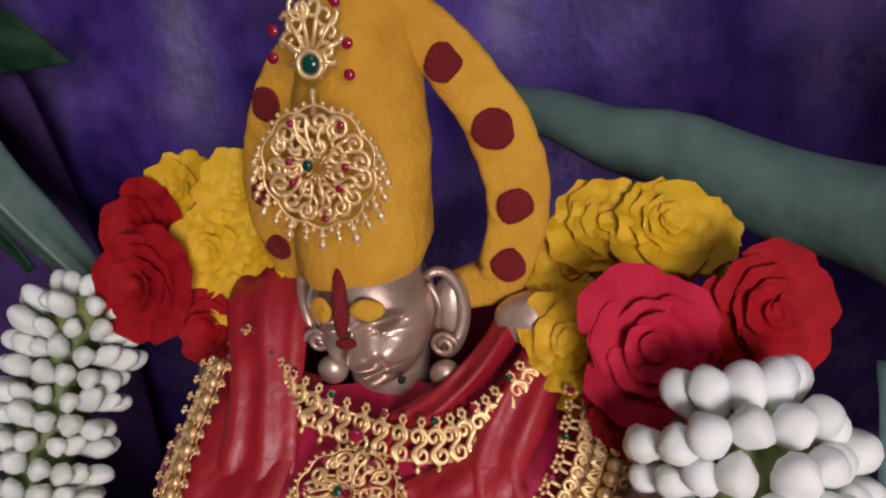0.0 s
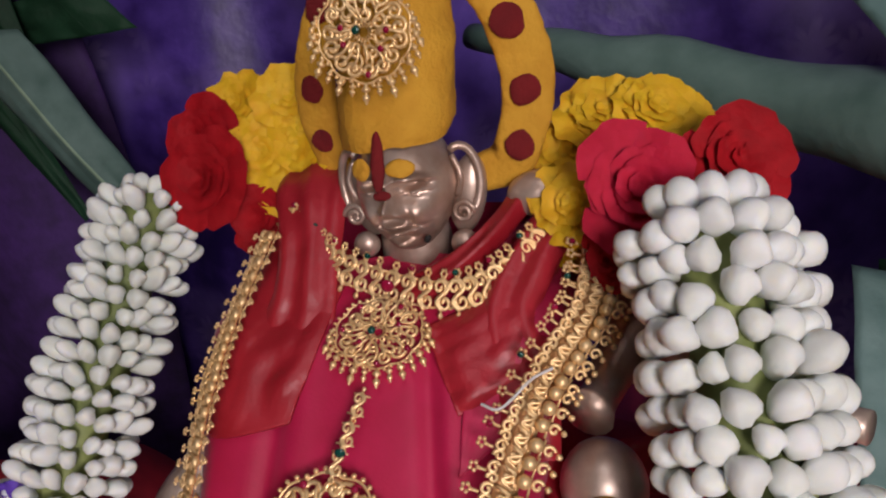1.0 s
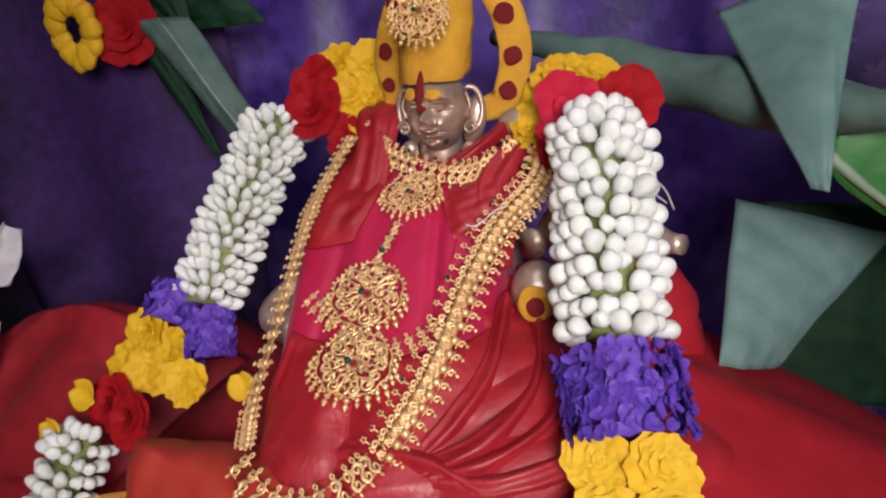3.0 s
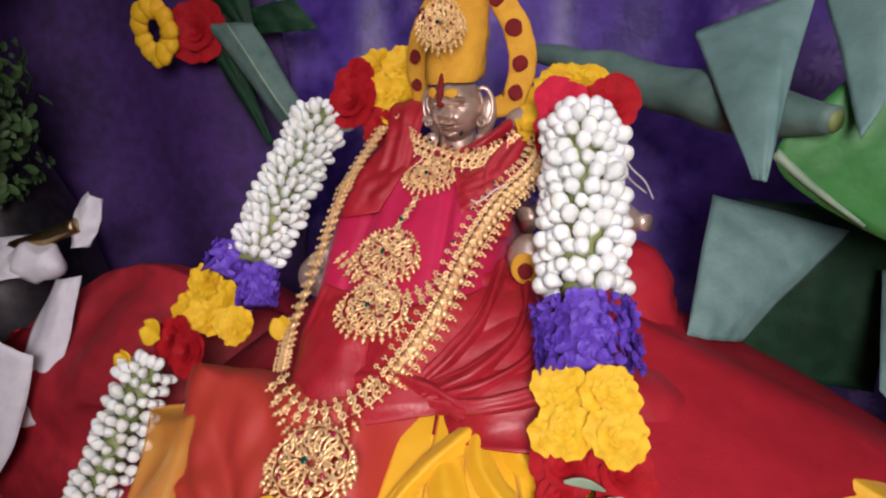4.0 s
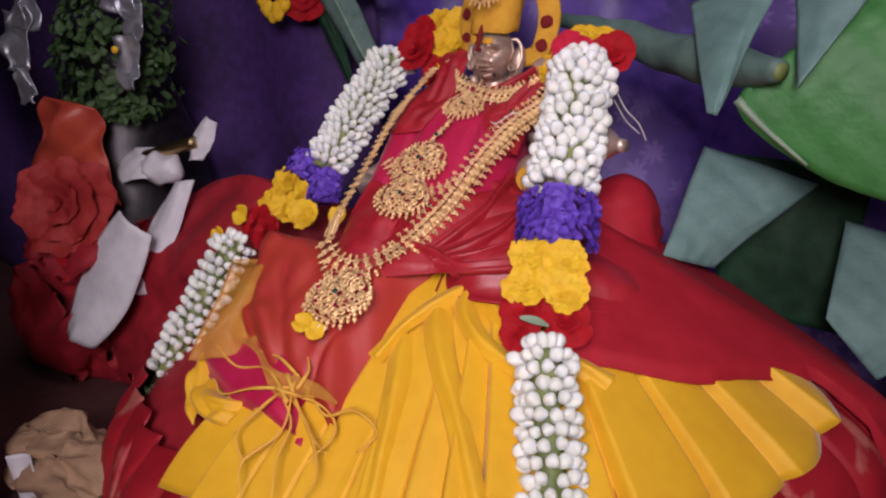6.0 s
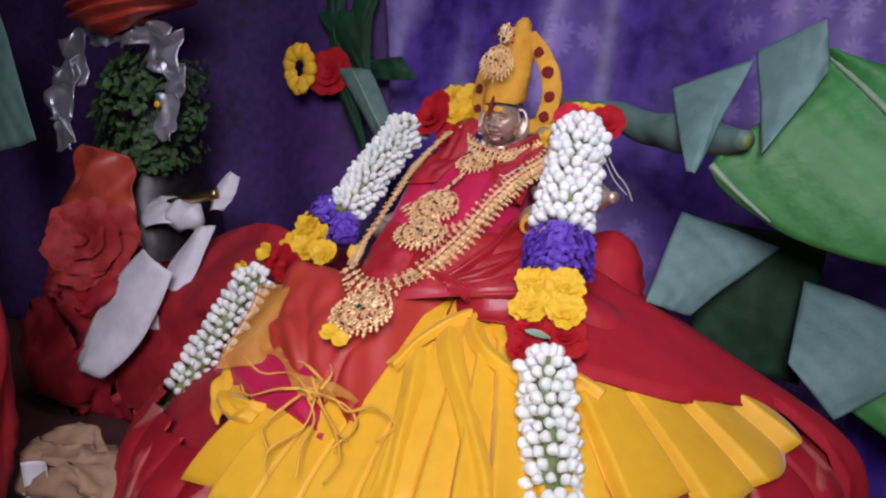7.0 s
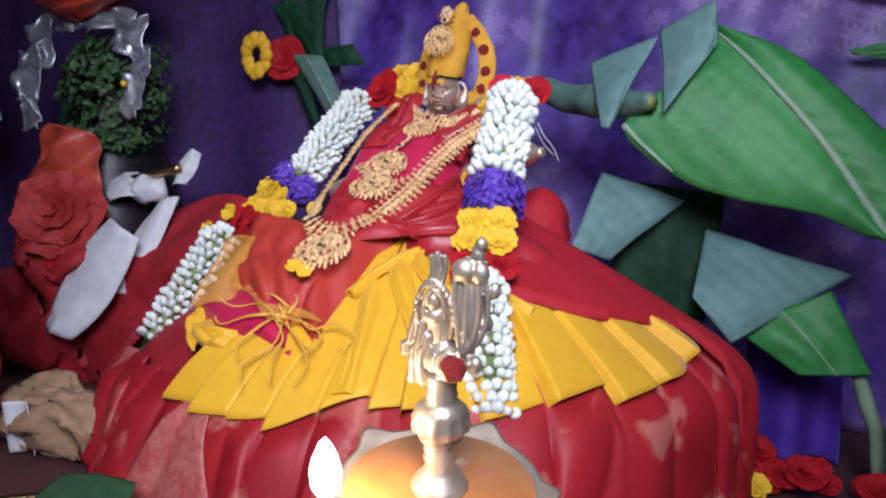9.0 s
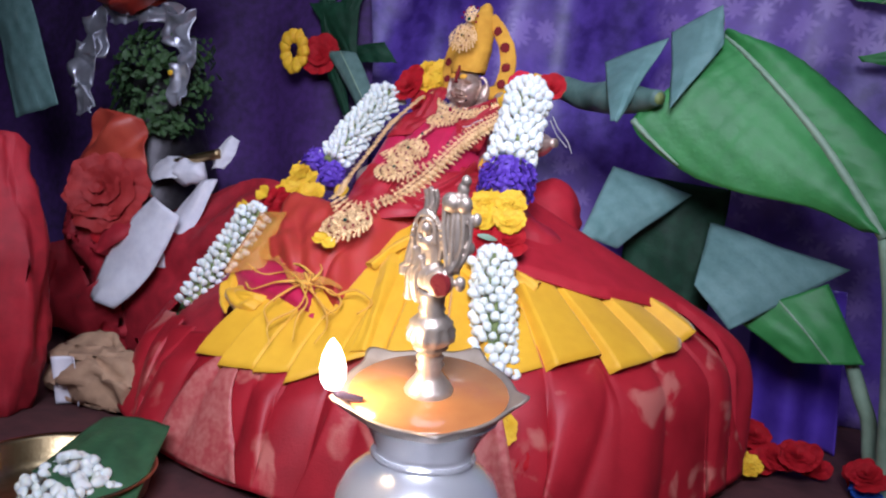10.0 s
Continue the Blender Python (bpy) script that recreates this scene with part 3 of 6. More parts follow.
def pallu():
    ob = thing("pallu", "sheer red organza cloth over the lap with yellow tassels", "drape")
    bm = bmesh.new()

    def f(u, v):
        p = bi((-0.235, 0, 0.262), (-0.030, 0, 0.266), (-0.058 + 0.02 * v, 0, 0.128), (-0.222, 0, 0.198), u, v)
        e = min(u, 1 - u, v * 1.3, 1 - v)
        sink = 0.085 * (1 - step(e, -0.30, 0.33)) ** 1.6
        o = 0.004 - sink + 0.003 * math.sin(u * 9 + v * 5) + 0.0022 * math.sin(u * 26 - v * 9 + 2 * math.sin(v * 4)) + 0.007 * noise.noise(V((u * 3.5, v * 3, 3))) + 0.003 * noise.noise(V((u * 11, v * 6, 5)))
        crease = 0.006 * math.exp(-((u - 0.8 + 0.12 * v) / 0.03) ** 2)
        o -= crease
        return V((p.x, front_line(p.z) - 0.64 * o, p.z + 0.77 * o))
    sheet(bm, 80, 80, f, 0.0014)
    part("organza_sheet", bm, ORGANZA, ob)
    knot = (-105, 0.147)
    for k, run in enumerate((((-111, 0.160), (-119, 0.160), (-121, 0.172)), ((-112, 0.152), (-120, 0.146), (-127, 0.150)), ((-100, 0.136), (-96, 0.128), (-92, 0.122)),
                             ((-101, 0.130), (-99, 0.112), (-97, 0.094)), ((-96, 0.140), (-91, 0.146), (-86, 0.140), (-88, 0.128)), ((-107, 0.132), (-108, 0.116), (-105, 0.104)),
                             ((-111, 0.140), (-117, 0.130), (-121, 0.134)), ((-104, 0.160), (-110, 0.172), (-108, 0.182)), ((-98, 0.144), (-93, 0.134), (-94, 0.116)), ((-102, 0.126), (-104, 0.104), (-101, 0.086)), ((-97, 0.130), (-92, 0.112), (-93, 0.096)))):
        pts = [skirt_point(th, z, 0.024 + 0.004 * math.sin(2 * q + k)) for q, (th, z) in enumerate(((knot[0] + 2.2 * math.sin(2.1 * k), knot[1] + 0.007 * math.cos(2.9 * k)),) + run)]
        bm = bmesh.new()
        tube(bm, smooth_path(pts, 26), lambda q, k=k: (0.0014 + 0.0004 * math.sin(9 * q + k)) * (1.1 - 0.45 * q), 6)
        part("tassel_thread", bm, YELLOW_FRINGE, ob, "loose yellow tassel thread")
    bm = bmesh.new()

    def side_hem(u, v):
        x, z = -0.254 + 0.052 * u + 0.020 * v + 0.005 * math.sin(5 * v), 0.236 - 0.072 * v + 0.008 * u
        o = 0.001 + 0.005 * noise.noise(V((u * 2, v * 3, 8))) + 0.0016 * math.sin(u * 8 + v * 4) - 0.016 * (1 - step(min(u, 1 - u, v, 1 - v), 0, 0.2))
        return V((x, front_line(z) - 0.64 * o, z + 0.77 * o))
    sheet(bm, 30, 60, side_hem, 0.0006)
    part("gold_border", bm, GAUZE, ob, "sheer golden yellow side border of the lap cloth")
    bm = bmesh.new()

    def low_hem(u, v):
        th, z = -131 + 36 * v, 0.172 - 0.026 * v - 0.008 * u * (1 + 0.6 * math.sin(11 * v)) + 0.004 * math.sin(9 * v)
        return skirt_point(th, z, 0.025 + 0.002 * math.sin(12 * v + 4 * u) + 0.004 * noise.noise(V((u * 2, v * 9, 3))))
    sheet(bm, 12, 80, low_hem, 0.001)
    part("gold_border", bm, GAUZE, ob, "sheer golden yellow lower border of the lap cloth")
    return ob


pallu()


def side_folds():
    ob = thing("folded_cloth", "small magenta and yellow cloth folds beside the lap", "cloth")

    def patch(name, th0, th1, z0, z1, lean, material, seed, off=0.018):
        bm = bmesh.new()

        def f(u, v):
            th, z = th0 + (th1 - th0) * u + lean * v, z0 + (z1 - z0) * v + 0.006 * math.sin(3 * u + seed)
            e = step(min(u, 1 - u, v, 1 - v), 0, 0.16)
            return skirt_point(th, z, off * (0.35 + 0.65 * e) + 0.005 * noise.noise(V((u * 3, v * 4, seed))) + 0.003 * math.sin(7 * u + 5 * v + seed))
        sheet(bm, 40, 30, f, 0.0014)
        part(name, bm, material, ob)
    patch("magenta_fold", -146, -108, 0.190, 0.126, 9, MAGENTA, 1)
    patch("yellow_fold", -136, -129, 0.148, 0.112, 9, YELLOW_SILK, 2, 0.015)
    patch("yellow_fold", -125, -114, 0.134, 0.118, 0, YELLOW_SILK, 3, 0.018)
    return ob


side_folds()


def red_mound():
    ob = thing("red_cloth", "heap of dark red cloth lying in soft folds beside the skirt", "cloth")
    bm = bmesh.new()
    ball(bm, (0, 0, 0), 1, 60, 40)
    for v in bm.verts:
        p = v.co.copy()
        v.co = V((-0.43 + 0.25 * p.x, 0.27 + 0.13 * p.y, 0.02 + 0.215 * p.z))
        v.co += wob(p, 1.6, 0.05) + wob(p + V((3, 0, 0)), 4.0, 0.018)
        v.co.z = max(v.co.z, FLOOR + 0.001)
    part("cloth_folds", bm, DARK_RED, ob)
    return ob


red_mound()

# ---- the statue ----


def statue():
    bm = bmesh.new()
    head = pose(-0.0495, 0.242, 0.4255, -6, 0, -9)

    def g(x, z, x0, z0, sx, sz):
        return math.exp(-((x - x0) / sx) ** 2 - ((z - z0) / sz) ** 2)

    def face(u, v):
        th, ph = 2 * math.pi * u, math.pi * v
        x, y, z = math.sin(ph) * math.sin(th), -math.sin(ph) * math.cos(th), math.cos(ph)
        w = 1 - 0.22 * max(0, -z) ** 1.5
        p = V((0.0222 * x * w, 0.024 * y * (1 - 0.10 * max(0, -z)), 0.0290 * z))
        if y < 0.2:
            X, Z = p.x / 0.0222, p.z / 0.0290
            f = -1.0 * clamp(0.2 - y)
            # nose: bridge, tip and wings
            d = 0.0080 * g(X, Z, 0, -0.16, 0.12, 0.13) + 0.0056 * g(X, Z, 0, 0.08, 0.085, 0.24)
            d += 0.0036 * (g(X, Z, 0.17, -0.23, 0.09, 0.075) + g(X, Z, -0.17, -0.23, 0.09, 0.075))
            d -= 0.0026 * g(X, Z, 0, -0.33, 0.18, 0.05)
            # smiling lips and chin
            bow = 0.10 * X * X
            d += 0.0046 * g(X, Z - bow, 0, -0.435, 0.27, 0.040) + 0.0050 * g(X, Z - bow, 0, -0.555, 0.22, 0.050)
            d -= 0.0080 * g(X, Z - bow, 0, -0.492, 0.36, 0.024) + 0.0030 * g(X, Z, 0, -0.66, 0.26, 0.045)
            d += 0.0060 * g(X, Z, 0, -0.82, 0.27, 0.12)
            for q in (-1, 1):
                # eye socket, lid, slit, brow, cheek
                d -= 0.0092 * g(X, Z, 0.36 * q, 0.07, 0.26, 0.13)
                d += 0.0104 * g(X, Z, 0.42 * q, 0.05, 0.19, 0.066)
                d -= 0.0075 * g(X, Z, 0.42 * q, 0.025, 0.22, 0.017)
                d -= 0.0060 * g(X, Z, 0.42 * q, 0.135, 0.24, 0.020)
                d += 0.0072 * g(X, Z, 0.42 * q, 0.27 - 0.35 * (abs(X) - 0.42) ** 2, 0.30, 0.034)
                d += 0.0040 * g(X, Z, 0.50 * q, -0.30, 0.28, 0.20)
                d -= 0.0024 * g(X, Z, 0.33 * q, -0.40, 0.06, 0.12)
            p.y += d * f
        return head @ p
    sheet(bm, 200, 150, face, closed=True)
    for q, ex in ((-1, -0.0205), (1, 0.0205)):
        def ear(u, v, q=q, ex=ex):
            a, b = 2 * math.pi * u, math.pi * v
            p = V((0.0085 * math.sin(b) * math.cos(a), 0.007 * math.sin(b) * math.sin(a), 0.018 * math.cos(b)))
            return head @ (V((ex + q * 0.004, 0.008, -0.007)) + p + V((q * 0.003 * math.cos(b), 0, 0)))
        sheet(bm, 32, 32, ear, closed=True)
        ball(bm, head @ V((ex + q * 0.003, -0.001, -0.027)), (0.0062, 0.005, 0.0062), 14, 10)
        rim = [head @ V((ex + q * (0.0045 + 0.0075 * math.sin(a)), -0.002 + 0.004 * math.sin(a), 0.001 + 0.0155 * math.cos(a))) for a in (math.pi * (k / 12 - 0.15) for k in range(15))]
        tube(bm, rim, 0.0019, 8)
        coil = [head @ V((ex + q * (0.005 + (0.0052 - 0.0012 * a / 3) * math.cos(a)), -0.005, -0.012 + (0.0052 - 0.0012 * a / 3) * math.sin(a))) for a in (0.55 * k for k in range(18))]
        tube(bm, coil, 0.0012, 6)
        tube(bm, smooth_path([head @ V((ex + q * 0.002, -0.004, 0.013)), head @ V((ex + q * 0.0055, -0.005, 0.004)), head @ V((ex + q * 0.003, -0.004, -0.005))], 10), 0.0014, 6)
    ball(bm, (-0.052, 0.252, 0.392), (0.017, 0.017, 0.03), 20, 12)
    # shoulders and the arms that show beside the cloth
    ball(bm, (0.008, 0.246, 0.4145), (0.0155, 0.010, 0.0105), 18, 12)
    ball(bm, (-0.108, 0.27, 0.406), (0.013, 0.012, 0.010), 18, 12)
    tube(bm, smooth_path([(-0.12, 0.275, 0.41), (-0.135, 0.27, 0.39), (-0.142, 0.26, 0.36)], 14), 0.008, 14)
    tube(bm, smooth_path([(-0.165, 0.225, 0.30), (-0.180, 0.195, 0.285), (-0.15, 0.170, 0.283)], 14), 0.013, 16)
    tube(bm, smooth_path([(0.03, 0.27, 0.40), (0.05, 0.24, 0.37), (0.03, 0.20, 0.348), (0.02, 0.18, 0.345)], 16), lambda s: 0.012 + 0.004 * math.sin(6 * s), 14)
    ball(bm, (0.024, 0.171, 0.3165), (0.0175, 0.018, 0.020), 24, 16)
    tube(bm, smooth_path([(0.05, 0.21, 0.35), (0.09, 0.175, 0.35), (0.113, 0.156, 0.352)], 12), lambda s: 0.012 + 0.006 * math.sin(5 * s), 14)
    return tagged(part("statue", bm, SILVER), "small silver deity statue head and arms among silk and garlands", "statue")


statue()


def paste_mark(name, c, rx, rz, material, label, n=(0, -1, 0.1), thick=0.0008):
    bm = bmesh.new()
    q = V(n).to_track_quat("-Y", "Z").to_matrix().to_4x4()
    ball(bm, (0, 0, 0), (rx, thick, rz), 22, 10)
    for v in bm.verts:
        v.co += wob(v.co + V(c), 260, 0.0006)
        v.co = q @ v.co + V(c)
    return tagged(part(name, bm, material), label, "mark")


paste_mark("forehead_mark", (-0.0545, 0.2150, 0.4445), 0.0030, 0.0125, KUMKUM, "dark red powder stripe on the statue's forehead", (-0.25, -1, 0.3), 0.002)
paste_mark("nose_mark", (-0.0538, 0.2105, 0.4320), 0.0042, 0.0020, KUMKUM, "dark red powder dab between the statue's brows", (-0.3, -1, 0.3), 0.0018)
paste_mark("forehead_paste", (-0.0465, 0.2170, 0.4405), 0.0065, 0.0040, PASTE, "yellow paste smear on the statue's forehead", (-0.1, -1, 0.3), 0.0018)
paste_mark("forehead_paste", (-0.0625, 0.2180, 0.4415), 0.0045, 0.0045, PASTE, "yellow paste smear on the statue's forehead", (-0.5, -1, 0.3), 0.0016)
paste_mark("cheek_dot", (-0.0405, 0.2215, 0.4075), 0.0017, 0.0017, BLACK, "small black dot on the statue's cheek", (0.3, -1, -0.2), 0.0012)
paste_mark("pot_paste", (0.024, 0.1515, 0.315), 0.011, 0.012, PASTE, "yellow paste round on the silver hand pot", (0, -1, 0.2), 0.002)
paste_mark("pot_dot", (0.025, 0.1495, 0.3135), 0.006, 0.0065, KUMKUM, "dark red powder dot on the silver hand pot", (0, -1, 0.2), 0.002)


def crown():
    ob = thing("crown", "tall crown coated in yellow sandal paste with red dots", "crown")
    bm = bmesh.new()
    ax0, ax1 = V((-0.0505, 0.243, 0.4485)), V((-0.040, 0.272, 0.556))
    prof = ((0.0, 0.0245), (0.04, 0.0262), (0.3, 0.0255), (0.55, 0.0225), (0.7, 0.0195), (0.8, 0.0155), (0.88, 0.010), (0.94, 0.0085), (1.0, 0.003))

    def f(u, v):
        k = 0
        while k < len(prof) - 2 and v > prof[k + 1][0]:
            k += 1
        (a, ra), (b, rb) = prof[k], prof[k + 1]
        r = ra + (rb - ra) * clamp((v - a) / (b - a))
        c = ax0.lerp(ax1, v)
        th = 2 * math.pi * u
        p = c + V((r * math.cos(th), r * math.sin(th), 0))
        return p + wob(p, 55, 0.0022) + wob(p, 180, 0.0007)
    sheet(bm, 64, 60, f, closed=True)
    part("cap", bm, PASTE, ob)

    def arch(name, pts, w, lean):
        bm = bmesh.new()
        path = smooth_path(pts, 40)

        def g(u, v):
            i = min(int(v * 40), 39)
            a0, a1 = path[max(i - 2, 0)], path[min(i + 3, 40)]
            d = (a1 - a0).normalized()
            side = d.cross(V((lean, -1, 0))).normalized()
            wid = w * (0.85 + 0.25 * math.sin(math.pi * v))
            a = 2 * math.pi * u
            c, s = math.cos(a), math.sin(a)
            p = path[i].lerp(path[i + 1], v * 40 - i) + side * wid * 0.5 * math.copysign(abs(c) ** 0.7, c) + V((lean, -1, 0)).normalized() * 0.0042 * math.copysign(abs(s) ** 0.6, s)
            return p + wob(p, 50, 0.0012) + wob(p, 240, 0.0006)
        sheet(bm, 26, 80, g, closed=True)
        return part(name, bm, PASTE, ob)
    arch("arch", [(-0.030, 0.262, 0.532), (-0.012, 0.258, 0.512), (0.003, 0.255, 0.485), (0.006, 0.254, 0.458), (-0.003, 0.255, 0.430), (-0.022, 0.257, 0.422)], 0.021, 0.1)
    arch("arch", [(-0.058, 0.268, 0.525), (-0.076, 0.268, 0.505), (-0.089, 0.269, 0.478), (-0.092, 0.270, 0.452), (-0.087, 0.268, 0.426)], 0.019, -0.3)

    def dot(c, r, n):
        bm = bmesh.new()
        q = V(n).to_track_quat("-Y", "Z").to_matrix().to_4x4()
        ball(bm, (0, 0, 0), (r, 0.0012, r), 24, 8)
        for v in bm.verts:
            v.co += wob(v.co + V(c), 200, 0.0009)
            v.co = q @ v.co + V(c)
        part("red_dot", bm, KUMKUM, ob, "dark red powder dot")
    for x, y, z, r in ((0.0005, 0.2485, 0.436, 0.0066), (0.0050, 0.2485, 0.4595, 0.0066), (0.0005, 0.250, 0.488, 0.0074), (-0.0135, 0.2535, 0.5115, 0.0066)):
        dot((x, y, z), r, (0.1, -1, 0.1))
    for x, y, z, r in ((-0.0915, 0.2645, 0.4435, 0.0058), (-0.0915, 0.2640, 0.468, 0.0062), (-0.0815, 0.264, 0.502, 0.0066)):
        dot((x, y, z), r, (-0.3, -1, 0.1))
    return ob


crown()

# ---- gold jewellery ----


def spiral(bm, c, r, turns, a0, sign, w, y=0.0):
    pts = []
    n = 14
    for i in range(n + 1):
        s = i / n
        a = a0 + sign * turns * 2 * math.pi * s
        q = r * (1 - 0.8 * s)
        pts.append(V((c[0] + q * math.cos(a), y - 0.05 * s * r, c[1] + q * math.sin(a))))
    tube(bm, pts, w, 5)


def filigree_meshes():
    """Meshes of a round openwork pendant of unit radius that faces -y."""
    rng = random.Random(11)
    rim = bmesh.new()
    ring = [V((math.cos(a), 0, math.sin(a))) * (0.96 + 0.07 * abs(math.sin(5 * a))) for a in (2 * math.pi * k / 90 for k in range(91))]
    tube(rim, ring, 0.028, 5)
    for k in range(40):
        a = 2 * math.pi * k / 40
        q = 1.02 + 0.07 * abs(math.sin(5 * a))
        ball(rim, (q * math.cos(a), -0.01, q * math.sin(a)), 0.048, 6, 4)
    scroll = bmesh.new()
    for k in range(15):
        a = 2 * math.pi * k / 15 + rng.uniform(-0.1, 0.1)
        spiral(scroll, (0.76 * math.cos(a), 0.76 * math.sin(a)), 0.19 + rng.uniform(-0.03, 0.03), 1.4, a + 2, rng.choice((-1, 1)), 0.048)
    for k in range(7):
        a = 2 * math.pi * k / 7 + 0.3
        spiral(scroll, (0.38 * math.cos(a), 0.38 * math.sin(a)), 0.17, 1.2, a + 1, rng.choice((-1, 1)), 0.046)
    for k in range(26):
        a = 2 * math.pi * k / 26 + rng.uniform(-0.1, 0.1)
        r0, r1 = rng.uniform(0.2, 0.55), rng.uniform(0.6, 0.95)
        p = [V((r0 * math.cos(a), -0.03, r0 * math.sin(a))), V((0.5 * (r0 + r1) * math.cos(a + 0.2), -0.05, 0.5 * (r0 + r1) * math.sin(a + 0.2))),
             V((r1 * math.cos(a + 0.1), -0.02, r1 * math.sin(a + 0.1)))]
        tube(scroll, smooth_path(p, 6), 0.036, 5)
    for k in range(16):
        a = 2 * math.pi * k / 16
        ball(scroll, (0.19 * math.cos(a), -0.05, 0.19 * math.sin(a)), 0.035, 6, 4)
        tube(scroll, [V((0.1 * math.cos(a), -0.03, 0.1 * math.sin(a))), V((0.27 * math.cos(a), -0.03, 0.27 * math.sin(a)))], 0.018, 4)
    drop = bmesh.new()
    lathe(drop, ((0.0, 0.03), (0.03, 0.02), (0.03, -0.02), (0.075, -0.05), (0.075, -0.08), (0.03, -0.11), (0.022, -0.135), (0.05, -0.15), (0.068, -0.19), (0.05, -0.23), (0.022, -0.25), (0.03, -0.27), (0.0, -0.30)), 9)
    stone = bmesh.new()
    ball(stone, (0, 0, 0), (1, 0.6, 1), 12, 8)
    stone2 = bmesh.new()
    ball(stone2, (0, 0, 0), (1, 0.6, 1), 10, 6)
    return (mesh_of("rim", rim, GOLD_BRIGHT), mesh_of("scrollwork", scroll, GOLD_BRIGHT), mesh_of("drop_bead", drop, GOLD_BRIGHT),
            mesh_of("green_stone", stone, GEM_GREEN), mesh_of("red_stone", stone2, GEM_RED))


RIM, SCROLL, DROP, STONE_G, STONE_R = filigree_meshes()


def pendant(label, m, r, rz=None, drops=13, arc=(200, 340), seed=0, stones=7, centre=(-0.15, 0.05)):
    """A round openwork pendant with hanging beads at the pose m."""
    rz = rz or r
    ob = thing("gold_pendant", label, "pendant", m)
    s = Matrix.Diagonal((r, r, rz, 1))
    share("rim", RIM, ob, s)
    share("scrollwork", SCROLL, ob, s @ pose(0, 0, 0, 0, seed * 37, 0))
    share("green_stone", STONE_G, ob, Matrix.Translation((centre[0] * r, -0.09 * r, centre[1] * rz)) @ Matrix.Diagonal((0.095 * r, 0.09 * r, 0.095 * r, 1)))
    rng = random.Random(seed)
    for k in range(stones):
        a = 2 * math.pi * (k + 0.4 * rng.random()) / stones
        q = rng.choice((0.5, 0.85, 0.9))
        share("red_stone", STONE_R, ob, Matrix.Translation((q * r * math.cos(a), -0.07 * r, q * rz * math.sin(a))) @ Matrix.Diagonal((0.07 * r, 0.07 * r, 0.07 * r, 1)))
    for k in range(drops):
        a = radians(arc[0] + (arc[1] - arc[0]) * k / (drops - 1))
        d = r * (1.0 + 0.25 * (k % 2))
        share("drop_bead", DROP, ob, Matrix.Translation((1.08 * r * math.cos(a), -0.02 * r, 1.06 * rz * math.sin(a)))
              @ pose(0, 0, 0, 0, -math.degrees(math.atan2(0.55 * math.cos(a), 1)), 0) @ Matrix.Diagonal((d, d, d * (0.9 + 0.3 * rng.random()), 1)))
    return ob


SLOPE = -50.0
pendant("round gold openwork crown brooch with stones and hanging beads", pose(-0.0490, 0.2100, 0.4955, -13, 4, -6), 0.0178, drops=15, arc=(165, 375), seed=1)
pendant("round gold openwork necklace pendant with stones and beads", pose(-0.062, 0.196, 0.378, SLOPE, 0, 0), 0.0185, 0.0150, drops=15, arc=(170, 370), seed=2)
pendant("round gold openwork chain pendant with a green stone", pose(-0.080, 0.1345, 0.3285, SLOPE, 0, 0), 0.0235, 0.0225, drops=15, arc=(180, 360), seed=3)
pendant("round gold openwork waist pendant with hanging beads", pose(-0.078, 0.093, 0.301, SLOPE, 0, 0), 0.0235, 0.0205, drops=15, arc=(170, 370), seed=4)
pendant("large fan-shaped gold openwork pendant on the long necklace", pose(-0.088, -0.004, 0.231, SLOPE, -6, 0), 0.0275, 0.025, drops=19, arc=(160, 380), seed=5)


def top_brooch():
    ob = thing("gold_brooch", "small gold scrollwork brooch with a green stone at the crown's top", "brooch", pose(-0.0485, 0.228, 0.527, -15, 5, -5))
    r = 0.011
    bm = bmesh.new()
    rng = random.Random(3)
    for k in range(9):
        a = 2 * math.pi * k / 9
        spiral(bm, (0.006 * math.cos(a), 0.004 + 0.008 * math.sin(a)), 0.0042, 1.3, a, rng.choice((-1, 1)), 0.0008)
    for k in range(10):
        a = 2 * math.pi * k / 10
        tube(bm, [V((0.002 * math.cos(a), -0.001, -0.002 + 0.002 * math.sin(a))), V((0.0095 * math.cos(a), 0, 0.002 + 0.012 * math.sin(a)))], 0.0008, 5)
    tube(bm, [V((0.0038 * math.cos(a), -0.002, -0.005 + 0.0038 * math.sin(a))) for a in (2 * math.pi * k / 20 for k in range(21))], 0.0010, 6)
    tube(bm, [V((0, -0.001, -0.012)), V((0, -0.001, -0.02))], 0.0011, 6)
    part("scrollwork", bm, GOLD_BRIGHT, ob)
    share("green_stone", STONE_G, ob, Matrix.Translation((0, -0.002, -0.005)) @ Matrix.Diagonal((0.0028, 0.0022, 0.0028, 1)))
    for x, z in ((0.0115, 0.001), (0.0118, -0.008), (-0.0115, 0.005), (-0.012, -0.003), (0.008, 0.013), (-0.003, 0.015)):
        share("red_stone", STONE_R, ob, Matrix.Translation((x, -0.001, z)) @ Matrix.Diagonal((0.0018, 0.0018, 0.0018, 1)))
    return ob


top_brooch()


